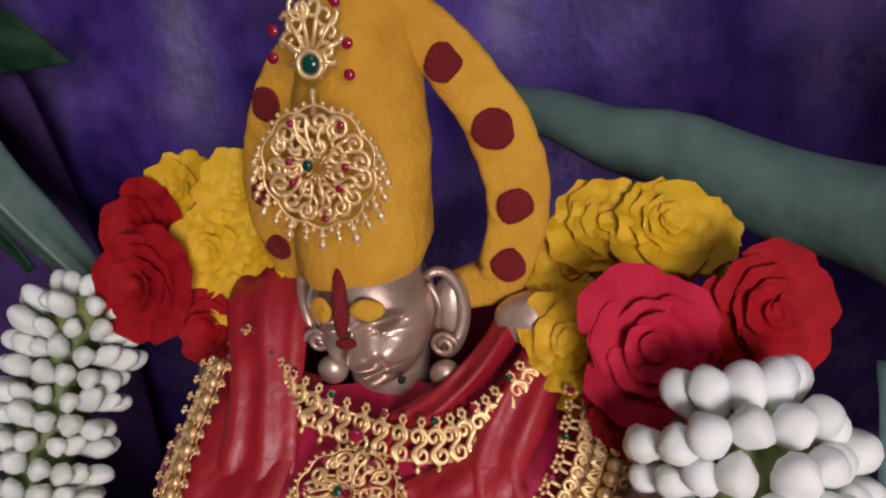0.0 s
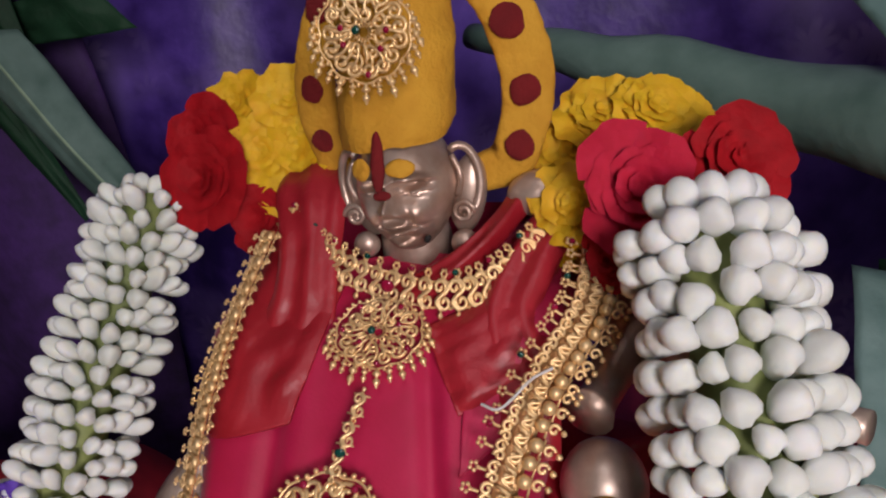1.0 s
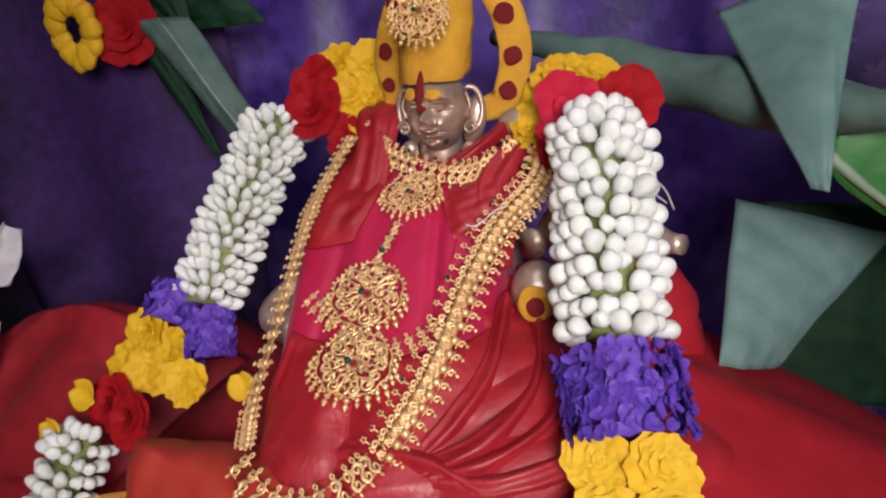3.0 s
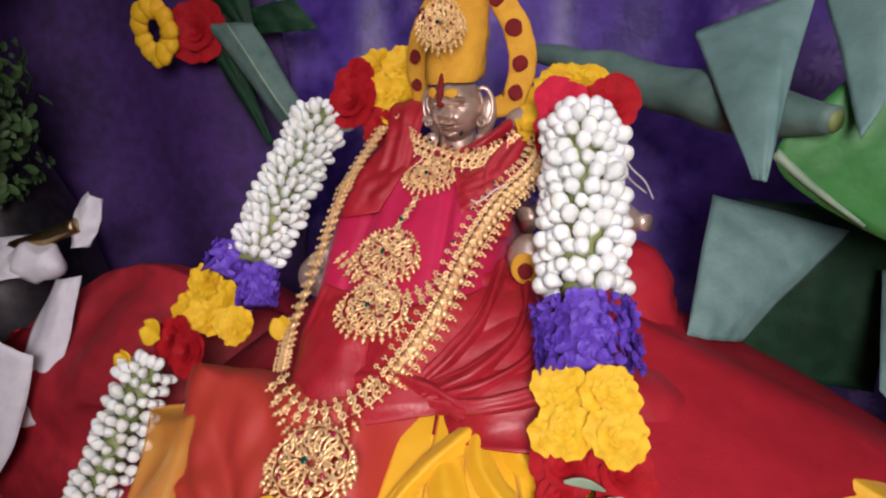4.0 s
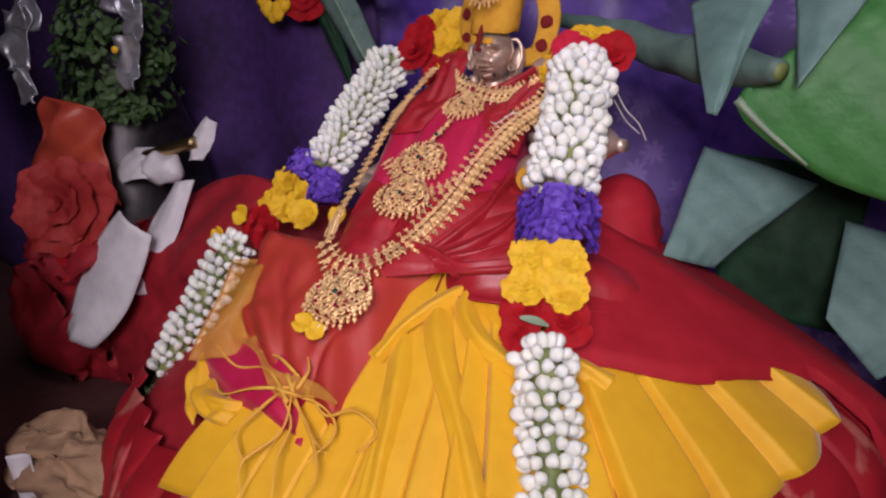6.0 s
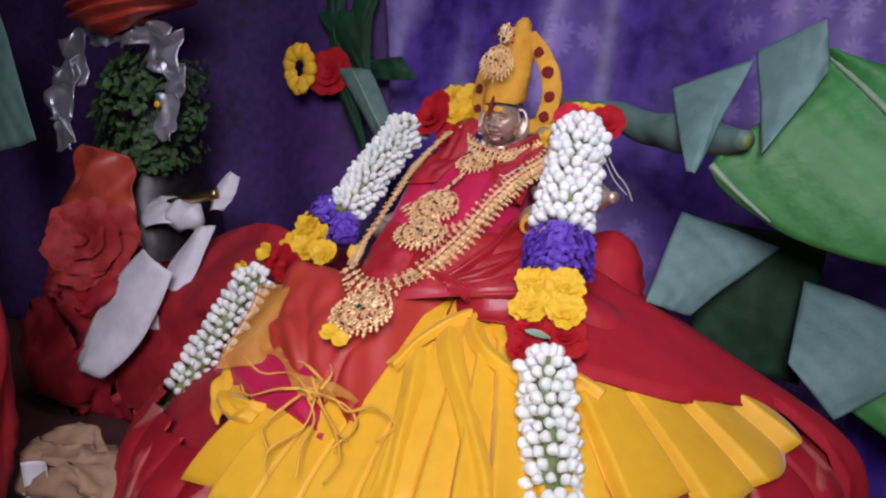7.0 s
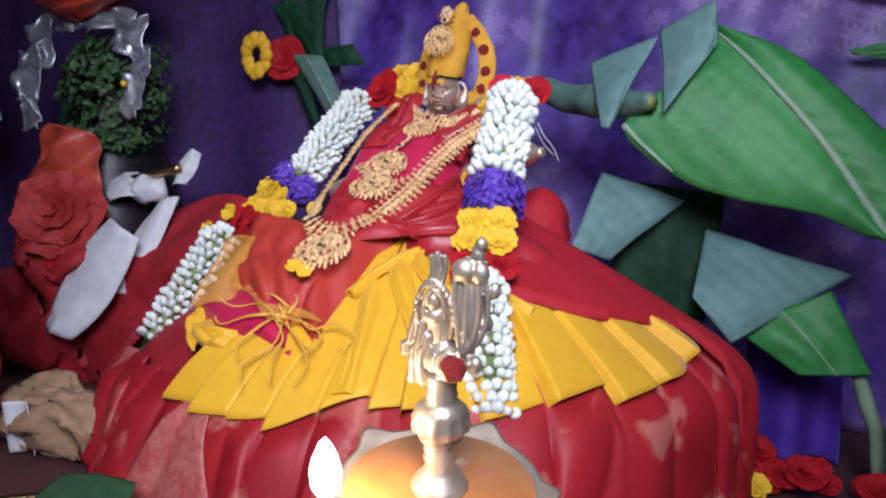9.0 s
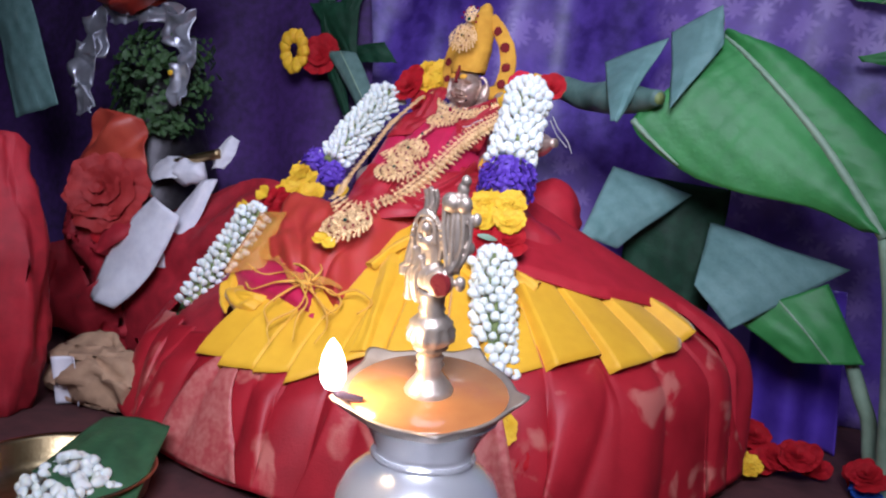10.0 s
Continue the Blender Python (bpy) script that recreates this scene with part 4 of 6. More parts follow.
def motif_meshes():
    """Openwork links about 1 unit high: an S scroll with a star and a bead, and a wide row for the long necklace."""
    a = bmesh.new()
    spiral(a, (-0.12, 0.22), 0.26, 1.3, -1.2, 1, 0.07)
    spiral(a, (0.12, -0.2), 0.26, 1.3, 1.9, 1, 0.07)
    tube(a, smooth_path([V((-0.05, 0, 0.48)), V((0.22, -0.04, 0.2)), V((-0.2, -0.04, -0.18)), V((0.05, 0, -0.46))], 12), 0.075, 6)
    for k in range(6):
        t = 2 * math.pi * k / 6
        ball(a, (0.10 * math.cos(t), -0.02, 0.6 + 0.10 * math.sin(t)), 0.06, 6, 4)
    ball(a, (0, -0.02, -0.58), 0.1, 8, 6)
    tube(a, [V((-0.4, 0.03, 0.36)), V((0.4, 0.03, 0.36))], 0.045, 4)
    tube(a, [V((-0.4, 0.03, -0.36)), V((0.4, 0.03, -0.36))], 0.045, 4)
    b = bmesh.new()
    for k in range(5):
        t = 2 * math.pi * k / 5
        ball(b, (-0.46 + 0.05 * math.cos(t), -0.01, 0.05 * math.sin(t)), 0.030, 6, 4)
    tube(b, [V((-0.42, 0, 0)), V((-0.30, 0, 0))], 0.022, 5)
    spiral(b, (-0.22, 0.055), 0.085, 1.2, 0.6, 1, 0.027)
    spiral(b, (-0.20, -0.065), 0.075, 1.2, 3.4, -1, 0.027)
    spiral(b, (-0.03, 0.0), 0.10, 1.15, 2.0, -1, 0.028)
    tube(b, smooth_path([V((-0.12, 0.01, 0.13)), V((0.06, -0.02, 0.06)), V((-0.10, -0.02, -0.05)), V((0.06, 0.01, -0.13))], 10), 0.022, 5)
    ball(b, (0.17, -0.05, 0), 0.095, 10, 7)
    spiral(b, (0.345, 0.0), 0.085, 1.05, 0.4, 1, 0.027)
    ball(b, (0.475, -0.02, 0), 0.045, 7, 5)
    tube(b, [V((0.06, 0.03, -0.13)), V((0.06, 0.03, 0.13))], 0.02, 4)
    tube(b, [V((0.26, 0.03, -0.13)), V((0.26, 0.03, 0.13))], 0.02, 4)
    return mesh_of("scroll_link", a, GOLD_BRIGHT), mesh_of("chain_link", b, GOLD_BRIGHT)


LINK, ROW = motif_meshes()


def frame_at(p, along, normal):
    """A pose at p with x along the path and -y along the normal."""
    x = V(along).normalized()
    y = -(V(normal) - x * V(normal).dot(x)).normalized()
    z = x.cross(y)
    return Matrix.Translation(p) @ Matrix((x, y, z)).transposed().to_4x4()


def strand(ob, pts, n, mesh, name, sx, sz, normal=(0, -0.77, 0.64), across=False, stones=0, jitter=0.06, lift=0.0):
    rng = random.Random(n)
    path = smooth_path(pts, n)
    for i in range(n):
        p = (path[i] + path[i + 1]) / 2
        d = path[i + 1] - path[i]
        nn = normal(i / n) if callable(normal) else normal
        m = frame_at(p + V(nn) * lift, d, nn)
        if across:
            m = m @ pose(0, 0, 0, 0, across, 0)
        j = pose(0, 0, 0, rng.uniform(-6, 6), rng.uniform(-6, 6), rng.uniform(-6, 6))
        share(name, mesh, ob, m @ j @ Matrix.Diagonal((sx * (1 + rng.uniform(-jitter, jitter)), min(sx, sz), sz, 1)))
        if stones and i % stones == 0:
            k = i // stones
            q = m @ V((-0.46 * sx if across else 0, -0.08 * sz, 0 if across else 0.62 * sz))
            share("green_stone" if k % 2 else "red_stone", STONE_G if k % 2 else STONE_R, ob, Matrix.Translation(q) @ Matrix.Diagonal((0.0014, 0.0014, 0.0014, 1)))


def choker():
    ob = thing("gold_choker", "gold openwork choker of scroll links with small stones", "necklace")
    strand(ob, [(-0.112, 0.246, 0.414), (-0.098, 0.234, 0.404), (-0.083, 0.224, 0.397), (-0.058, 0.214, 0.390), (-0.030, 0.209, 0.386), (-0.008, 0.215, 0.391), (0.010, 0.228, 0.401)],
           23, LINK, "scroll_link", 0.0118, 0.0150, lambda s: (0.9 * (s - 0.5), -0.8, 0.45), stones=3)
    share("red_stone", STONE_R, ob, Matrix.Translation((-0.0585, 0.2095, 0.3925)) @ Matrix.Diagonal((0.0030, 0.0022, 0.0030, 1)))
    return ob


choker()


def long_necklace():
    ob = thing("long_necklace", "long heavy gold necklace of openwork rows and beads", "necklace")
    strand(ob, [(-0.112, 0.240, 0.408), (-0.126, 0.205, 0.378), (-0.132, 0.178, 0.356), (-0.135, 0.137, 0.321), (-0.138, 0.084, 0.277), (-0.136, 0.062, 0.258)],
           38, ROW, "chain_link", 0.0185, 0.024, (-0.45, -0.70, 0.60), across=-90, lift=0.007)
    strand(ob, [(0.030, 0.226, 0.392), (0.023, 0.203, 0.376), (0.002, 0.178, 0.357), (-0.016, 0.143, 0.328), (-0.032, 0.098, 0.290), (-0.056, 0.060, 0.257)],
           34, ROW, "chain_link", 0.0290, 0.029, (0.2, -0.75, 0.64), across=-90, stones=4, lift=0.010)
    for pts, w, nn in (([(-0.112, 0.240, 0.408), (-0.126, 0.205, 0.378), (-0.132, 0.178, 0.356), (-0.135, 0.137, 0.321), (-0.138, 0.084, 0.277), (-0.136, 0.062, 0.258)], 0.006, (-0.45, -0.70, 0.60)),
                       ([(0.030, 0.226, 0.392), (0.023, 0.203, 0.376), (0.002, 0.178, 0.357), (-0.016, 0.143, 0.328), (-0.032, 0.098, 0.290), (-0.056, 0.060, 0.257)], 0.009, (0.2, -0.75, 0.64))):
        path = smooth_path(pts, 40)
        bm = bmesh.new()

        def band(u, v, path=path, w=w, nn=nn):
            i = min(int(v * 40), 39)
            side = (path[i + 1] - path[i]).normalized().cross(V(nn).normalized())
            return path[i].lerp(path[i + 1], v * 40 - i) + V(nn) * 0.0070 + side * w * (u - 0.5)
        sheet(bm, 4, 80, band, 0.0008)
        part("backing_band", bm, GOLD, ob)
    strand(ob, [(-0.140, 0.058, 0.253), (-0.118, 0.040, 0.241), (-0.090, 0.036, 0.239), (-0.066, 0.048, 0.249), (-0.056, 0.060, 0.256)], 11, LINK, "scroll_link", 0.011, 0.0155, lift=0.013)
    strand(ob, [(-0.132, 0.046, 0.244), (-0.112, 0.028, 0.231), (-0.088, 0.025, 0.230), (-0.066, 0.036, 0.240)], 12, DROP, "drop_bead", 0.026, 0.026, lift=0.014)
    return ob


long_necklace()


def waist_belt():
    ob = thing("gold_belt", "gold openwork belt of scroll links and beads round the waist", "belt")
    strand(ob, [(-0.126, 0.147, 0.320), (-0.110, 0.132, 0.314), (-0.090, 0.116, 0.306), (-0.065, 0.108, 0.300), (-0.045, 0.112, 0.304), (-0.028, 0.122, 0.312)], 12, LINK, "scroll_link", 0.0085, 0.011, lift=0.005)
    return ob


waist_belt()


def drop_chain():
    ob = thing("gold_chain", "short gold scrollwork chain with a green stone between two pendants", "chain")
    strand(ob, [(-0.066, 0.178, 0.362), (-0.071, 0.163, 0.352), (-0.076, 0.150, 0.343)], 3, LINK, "scroll_link", 0.0085, 0.011, across=90, lift=0.004)
    share("green_stone", STONE_G, ob, Matrix.Translation((-0.073, 0.153, 0.3515)) @ Matrix.Diagonal((0.0022, 0.0018, 0.0022, 1)))
    return ob


drop_chain()

# ---- flowers ----


def bloom(bm, r, layers, ruffle, seed, cup=0.6, rise=0.09, tight=0.0):
    """Overlapping petals in rings round +z, the inner rings lying on the outer ones."""
    rng = random.Random(seed)
    for k in range(layers):
        s = k / max(1, layers - 1)
        n = max(3, round(6 - 3 * s))
        rk = r * (1.0 - 0.80 * s)
        zk = rise * r * k
        curl = cup + tight * s
        for j in range(n):
            az = 2 * math.pi * (j + 0.37 * k + rng.uniform(-0.12, 0.12)) / n
            span = 2 * math.pi / n * 1.45
            ph, big, dip = rng.uniform(0, 6), rng.uniform(0.80, 1.16), rng.uniform(-0.12, 0.12)

            def f(u, v, rk=rk, zk=zk, az=az, span=span, ph=ph, big=big, dip=dip, cup=curl):
                w = 2 * u - 1
                a = az + w * span * 0.5
                rho = rk * big * v * (1 - 0.16 * abs(w) ** 3)
                h = zk + cup * 0.42 * rk * v * v - 0.30 * rk * max(0, v - 0.75) * (1 + cup) - 0.10 * rk * w * w + dip * rk * v
                h += 0.03 * r * u + ruffle * rk * v * v * math.sin(7 * w + ph)
                rho += ruffle * 0.6 * rk * v * v * math.cos(9 * w + ph)
                return V((rho * math.cos(a), rho * math.sin(a), h))
            sheet(bm, 10, 8, f)
    ball(bm, (0, 0, -0.12 * r), (0.8 * r, 0.8 * r, 0.25 * r), 14, 8)
    return bm


def flower_mesh(name, r, layers, ruffle, seed, material, cup=0.6, rise=0.09, tight=0.0):
    return mesh_of(name, bloom(bmesh.new(), r, layers, ruffle, seed, cup, rise, tight), material)


ROSES = [flower_mesh("rose", 1.0, 5, 0.04, 20 + k, ROSE_RED, 0.55, 0.075, 1.5) for k in range(3)]
PINKS = [flower_mesh("rose", 1.0, 4, 0.045, 30 + k, ROSE_PINK, 0.6, 0.10, 1.3) for k in range(2)]
YELLOWS = [flower_mesh("yellow_flower", 1.0, 5, 0.075, 40 + k, YELLOW_FLOWER, 0.9, 0.09) for k in range(4)]
ORANGES = [flower_mesh("orange_flower", 1.0, 4, 0.07, 50 + k, ORANGE_FLOWER, 0.5, 0.10, 1.2) for k in range(2)]


def facing(p, n, size, spin=0.0, squash=1.0):
    q = V(n).to_track_quat("Z", "Y").to_matrix().to_4x4()
    return Matrix.Translation(p) @ q @ pose(0, 0, 0, 0, 0, spin) @ Matrix.Diagonal((size, size, size * squash, 1))


def bud_mesh():
    bm = bmesh.new()
    prof = ((0.0, -0.95), (0.26, -0.92), (0.52, -0.66), (0.80, -0.30), (0.97, 0.08), (0.98, 0.38), (0.82, 0.66), (0.60, 0.86), (0.30, 0.99), (0.0, 1.03))
    lathe(bm, prof, 14)
    for v in bm.verts:
        a = math.atan2(v.co.y, v.co.x) + 0.5 * v.co.z
        k = 1 + 0.10 * math.cos(3 * a) + 0.05 * math.cos(5 * a)
        v.co.x, v.co.y = v.co.x * k, v.co.y * k
    bmesh.ops.remove_doubles(bm, verts=bm.verts, dist=0.001)
    return mesh_of("jasmine_bud", bm, JASMINE)


BUD = bud_mesh()


def bud_section(ob, p0, p1, radius, rows, count, face, size, seed, slim=1.5, squash=0.75):
    """A string of jasmine buds tied in whorls round the line p0-p1; face is the side that shows."""
    rng = random.Random(seed)
    p0, p1 = V(p0), V(p1)
    d = (p1 - p0).normalized()
    face = (V(face) - d * V(face).dot(d)).normalized()
    side = d.cross(face)
    bm = bmesh.new()
    tube(bm, [p0.lerp(p1, k / 12) for k in range(13)], radius * 0.42, 10)
    for v in bm.verts:
        v.co += wob(v.co, 120, radius * 0.15)
    part("stem_core", bm, STEM, ob, "pale green tied stems")
    for i in range(rows):
        s = (i + 0.5) / rows
        turn = rng.uniform(-0.15, 0.15) + 0.5 * (i % 2)
        for j in range(count):
            a = radians(-118 + 236 * (j + turn + rng.uniform(-0.17, 0.17)) / (count - 0.5))
            out = face * math.cos(a) * squash + side * math.sin(a)
            c = p0.lerp(p1, s + rng.uniform(-0.17, 0.17) / rows) + out * radius * rng.uniform(0.64, 0.86)
            aim = face * math.cos(a) * 0.9 + side * math.sin(a) * 1.2 - d * rng.uniform(0.1, 0.5) + wob(c, 300, 0.3)
            w = size * rng.uniform(0.82, 1.08)
            share("jasmine_bud", BUD, ob, facing(c, aim, 1, rng.uniform(0, 360)) @ Matrix.Diagonal((w, w * rng.uniform(0.92, 1.08), w * slim * rng.uniform(0.88, 1.1), 1)))
    for j in range(5):
        a = radians(-70 + 140 * j / 4)
        c = p0 + (face * math.cos(a) * squash + side * math.sin(a)) * radius * 0.45 - d * size * 0.9
        share("jasmine_bud", BUD, ob, facing(c, -d * 1.2 + face * 0.4 * math.cos(a) + side * 0.5 * math.sin(a), 1) @ Matrix.Diagonal((size, size, size * 1.45, 1)))


def petal_band(ob, p0, p1, rx, ry, n, face, material, seed, name="violet_petals", size=0.009):
    """A dense band of small petals round the line p0-p1."""
    rng = random.Random(seed)
    p0, p1 = V(p0), V(p1)
    d = (p1 - p0).normalized()
    face = (V(face) - d * V(face).dot(d)).normalized()
    side = d.cross(face)
    bm = bmesh.new()
    for k in range(n):
        s, a = rng.random(), rng.uniform(-2.3, 2.3)
        out = face * math.cos(a) * ry + side * math.sin(a) * rx
        c = p0.lerp(p1, s) + out * rng.uniform(0.8, 1.0)
        nn = (out.normalized() + wob(c, 400, 0.9)).normalized()
        m = facing(c, nn, size * rng.uniform(0.7, 1.3), rng.uniform(0, 360))

        def f(u, v, m=m):
            x, y = (u - 0.5) * 0.7 * math.sin(math.pi * (0.1 + 0.8 * v)), v - 0.5
            return m @ V((x, y, 0.5 * y * y + 0.8 * x * x + 0.25 * y))
        sheet(bm, 3, 4, f)
    tube(bm, [p0.lerp(p1, k / 6) for k in range(7)], min(rx, ry) * 0.75, 12)
    return part(name, bm, material, ob)


def flowers_at(ob, meshes, name, rows, n, squash=0.9):
    for k, (x, y, z, r) in enumerate(rows):
        nn = n if not isinstance(n[0], tuple) else n[k % len(n)]
        share(name, meshes[k % len(meshes)], ob, facing((x, y, z), nn, r, 71 * k, squash))


def garland_right():
    ob = thing("flower_garland", "thick garland of jasmine, roses and yellow flowers over the shoulder", "garland", group="garlands on the statue")
    F = (0.1, -0.75, 0.6)
    flowers_at(ob, YELLOWS, "yellow_flower", [(0.026, 0.256, 0.428, 0.022), (0.038, 0.262, 0.440, 0.022), (0.058, 0.258, 0.440, 0.022), (0.022, 0.232, 0.412, 0.020), (0.045, 0.256, 0.424, 0.025), (0.072, 0.270, 0.430, 0.018), (0.026, 0.232, 0.396, 0.015)],
               ((-0.3, -0.7, 0.6), (0.0, -0.6, 0.8), (0.3, -0.6, 0.8)))
    flowers_at(ob, PINKS, "rose", [(0.047, 0.209, 0.426, 0.024)], ((-0.1, -0.9, 0.45),))
    flowers_at(ob, ROSES, "rose", [(0.082, 0.216, 0.430, 0.021), (0.034, 0.205, 0.400, 0.013)], ((0.25, -0.8, 0.5), (-0.4, -0.8, 0.2)))
    bud_section(ob, (0.065, 0.180, 0.422), (0.074, 0.098, 0.317), 0.0335, 12, 10, F, 0.0059, 1, 1.32)
    petal_band(ob, (0.075, 0.094, 0.312), (0.082, 0.064, 0.279), 0.034, 0.022, 420, F, VIOLET_FLOWER, 2)
    flowers_at(ob, YELLOWS, "yellow_flower", [(0.066, 0.052, 0.272, 0.019), (0.098, 0.050, 0.272, 0.019), (0.070, 0.034, 0.252, 0.020), (0.103, 0.032, 0.251, 0.020)], ((0, -0.75, 0.6), (0.15, -0.75, 0.6)))
    flowers_at(ob, ROSES, "rose", [(0.072, 0.026, 0.232, 0.020), (0.106, 0.026, 0.230, 0.021), (0.070, 0.014, 0.218, 0.015)], ((0, -0.75, 0.6), (0.2, -0.75, 0.6)))
    bm = bmesh.new()
    sheet(bm, 10, 6, lambda u, v: V((0.074 + 0.024 * u, 0.006 + 0.003 * math.sin(3 * u), 0.234 - 0.003 * u + (v - 0.5) * 0.007 * math.sin(math.pi * (0.1 + 0.85 * u)))), 0.0006)
    part("leaflet", bm, STALK, ob, "pale green leaflet")
    bud_section(ob, (0.096, 0.004, 0.210), (0.140, -0.088, 0.098), 0.0265, 13, 8, (0.1, -0.75, 0.65), 0.0056, 3, 1.3)
    flowers_at(ob, YELLOWS, "yellow_flower", [(0.160, -0.108, 0.060, 0.018)], ((0.1, -0.9, 0.3),))
    flowers_at(ob, ROSES, "rose", [(0.168, -0.105, 0.030, 0.02)], ((0.1, -0.9, 0.3),))
    return ob


garland_right()


def garland_left():
    ob = thing("flower_garland", "thick garland of jasmine, roses and yellow flowers down the arm", "garland", group="garlands on the statue")
    F = (-0.15, -0.8, 0.5)
    flowers_at(ob, YELLOWS, "yellow_flower", [(-0.142, 0.300, 0.458, 0.021), (-0.112, 0.292, 0.460, 0.019), (-0.128, 0.282, 0.436, 0.023), (-0.106, 0.280, 0.436, 0.022), (-0.118, 0.276, 0.420, 0.018), (-0.098, 0.286, 0.450, 0.018)],
               ((-0.2, -0.8, 0.5), (0.1, -0.85, 0.5), (0.0, -0.9, 0.4)))
    flowers_at(ob, ROSES, "rose", [(-0.155, 0.268, 0.430, 0.024), (-0.134, 0.268, 0.408, 0.018), (-0.163, 0.290, 0.446, 0.021)], ((-0.15, -0.85, 0.4), (0.1, -0.9, 0.3)))
    bud_section(ob, (-0.196, 0.280, 0.418), (-0.230, 0.180, 0.301), 0.031, 16, 10, F, 0.0047, 5, 1.95)
    petal_band(ob, (-0.252, 0.188, 0.310), (-0.258, 0.170, 0.290), 0.020, 0.016, 150, F, VIOLET_FLOWER, 6)
    petal_band(ob, (-0.226, 0.178, 0.292), (-0.220, 0.160, 0.266), 0.019, 0.015, 150, F, VIOLET_FLOWER, 7)
    flowers_at(ob, YELLOWS, "yellow_flower", [(-0.274, 0.170, 0.283, 0.020), (-0.268, 0.156, 0.256, 0.021), (-0.292, 0.164, 0.258, 0.020), (-0.232, 0.142, 0.254, 0.019), (-0.250, 0.162, 0.270, 0.017)], (F, (0.1, -0.8, 0.5)))
    flowers_at(ob, ROSES, "rose", [(-0.296, 0.138, 0.238, 0.021), (-0.270, 0.122, 0.234, 0.020)], (F,))
    bud_section(ob, (-0.311, 0.118, 0.220), (-0.352, 0.030, 0.080), 0.0275, 15, 8, (-0.1, -0.9, 0.4), 0.0049, 8, 1.75)
    petal_band(ob, (-0.350, 0.036, 0.078), (-0.360, 0.022, 0.056), 0.014, 0.012, 60, F, TULSI, 9, "green_tuft")
    flowers_at(ob, YELLOWS, "yellow_flower", [(-0.366, 0.02, 0.044, 0.018)], (F,))
    return ob


garland_left()

# ---- banana leaves and stalks ----


def leaf(name, label, a, b, c, d, material, bulge=0.012, nx=24, ny=24, n=(0.1, -1, 0.2), seed=0, rib=True):
    """A bent leaf sheet with corners a b (top) c d (bottom)."""
    ob = thing(name, label, "leaf")
    nn = V(n).normalized()
    bm = bmesh.new()

    def f(u, v):
        p = bi(a, b, c, d, u, v)
        o = bulge * 4 * u * (1 - u) * (0.4 + 0.6 * math.sin(math.pi * clamp(v))) + 0.003 * noise.noise(V((u * 5, v * 3, seed)))
        return p + nn * o + wob(p, 14, 0.003)
    sheet(bm, nx, ny, f, 0.0012)
    blade = part("blade", bm, material, ob)
    if rib:
        under = material in (LEAF_UNDER, LEAF_DARK)
        bm = bmesh.new()
        tube(bm, [f(0.62 if under else 0.5, k / 12) + nn * 0.0006 for k in range(13)], 0.0009 if under else 0.0014, 6)
        part("midrib", bm, material if under else STALK, blade, "raised midrib of the leaf")
    return ob


leaf("banana_leaf", "folded banana leaf piece hanging with its pale blue-green underside out", (0.140, 0.276, 0.475), (0.225, 0.260, 0.507), (0.187, 0.157, 0.382), (0.180, 0.157, 0.384), LEAF_UNDER, 0.014, seed=1, n=(0.4, -1, 0.1))
leaf("banana_leaf", "folded banana leaf piece with its pale blue-green underside out", (0.226, 0.272, 0.516), (0.290, 0.236, 0.545), (0.296, 0.222, 0.492), (0.249, 0.179, 0.405), LEAF_UNDER, 0.010, seed=2, n=(0.3, -1, 0.1))
leaf("banana_leaf", "folded banana leaf corner showing its pale underside", (0.163, 0.314, 0.333), (0.275, 0.316, 0.303), (0.189, 0.256, 0.220), (0.144, 0.228, 0.234), LEAF_UNDER, 0.014, seed=3)
leaf("banana_leaf", "torn banana leaf piece showing its pale underside", (0.304, 0.320, 0.265), (0.484, 0.329, 0.223), (0.346, 0.247, 0.132), (0.297, 0.252, 0.184), LEAF_UNDER, 0.014, seed=4)
leaf("green_leaf", "dark green leaf blade behind folded leaves", (0.185, 0.335, 0.325), (0.325, 0.350, 0.315), (0.315, 0.335, 0.14), (0.19, 0.325, 0.16), LEAF_DARK, 0.01, seed=5, rib=False)
leaf("green_leaf", "dark green leaf blade low behind the drape", (0.345, 0.285, 0.145), (0.458, 0.290, 0.205), (0.512, 0.280, 0.108), (0.43, 0.275, 0.098), LEAF_TOP, 0.012, seed=6, rib=True)
leaf("green_leaf", "small pointed green leaf beside the curtain", (0.4435, 0.500, 0.635), (0.593, 0.490, 0.629), (0.524, 0.492, 0.603), (0.461, 0.498, 0.614), LEAF_TOP, 0.004, seed=8)
leaf("green_leaf", "small pointed green leaf beside the curtain", (0.472, 0.492, 0.5315), (0.6045, 0.480, 0.5545), (0.5815, 0.480, 0.506), (0.480, 0.492, 0.5246), LEAF_TOP, 0.004, seed=9)
leaf("green_leaf", "blue-green strap leaf lying in front of the curtain", (-0.410, 0.425, 0.508), (-0.345, 0.425, 0.505), (-0.245, 0.372, 0.380), (-0.276, 0.378, 0.366), STALK_BLUE, 0.012, seed=10)
leaf("green_leaf", "dark green leaf in front of the curtain", (-0.47, 0.45, 0.60), (-0.36, 0.45, 0.60), (-0.345, 0.43, 0.488), (-0.352, 0.43, 0.485), LEAF_DARK, 0.008, seed=11)
leaf("green_leaf", "dark green leaf in front of the curtain", (-0.43, 0.44, 0.50), (-0.39, 0.44, 0.50), (-0.335, 0.42, 0.365), (-0.341, 0.42, 0.362), LEAF_DARK, 0.008, seed=12)
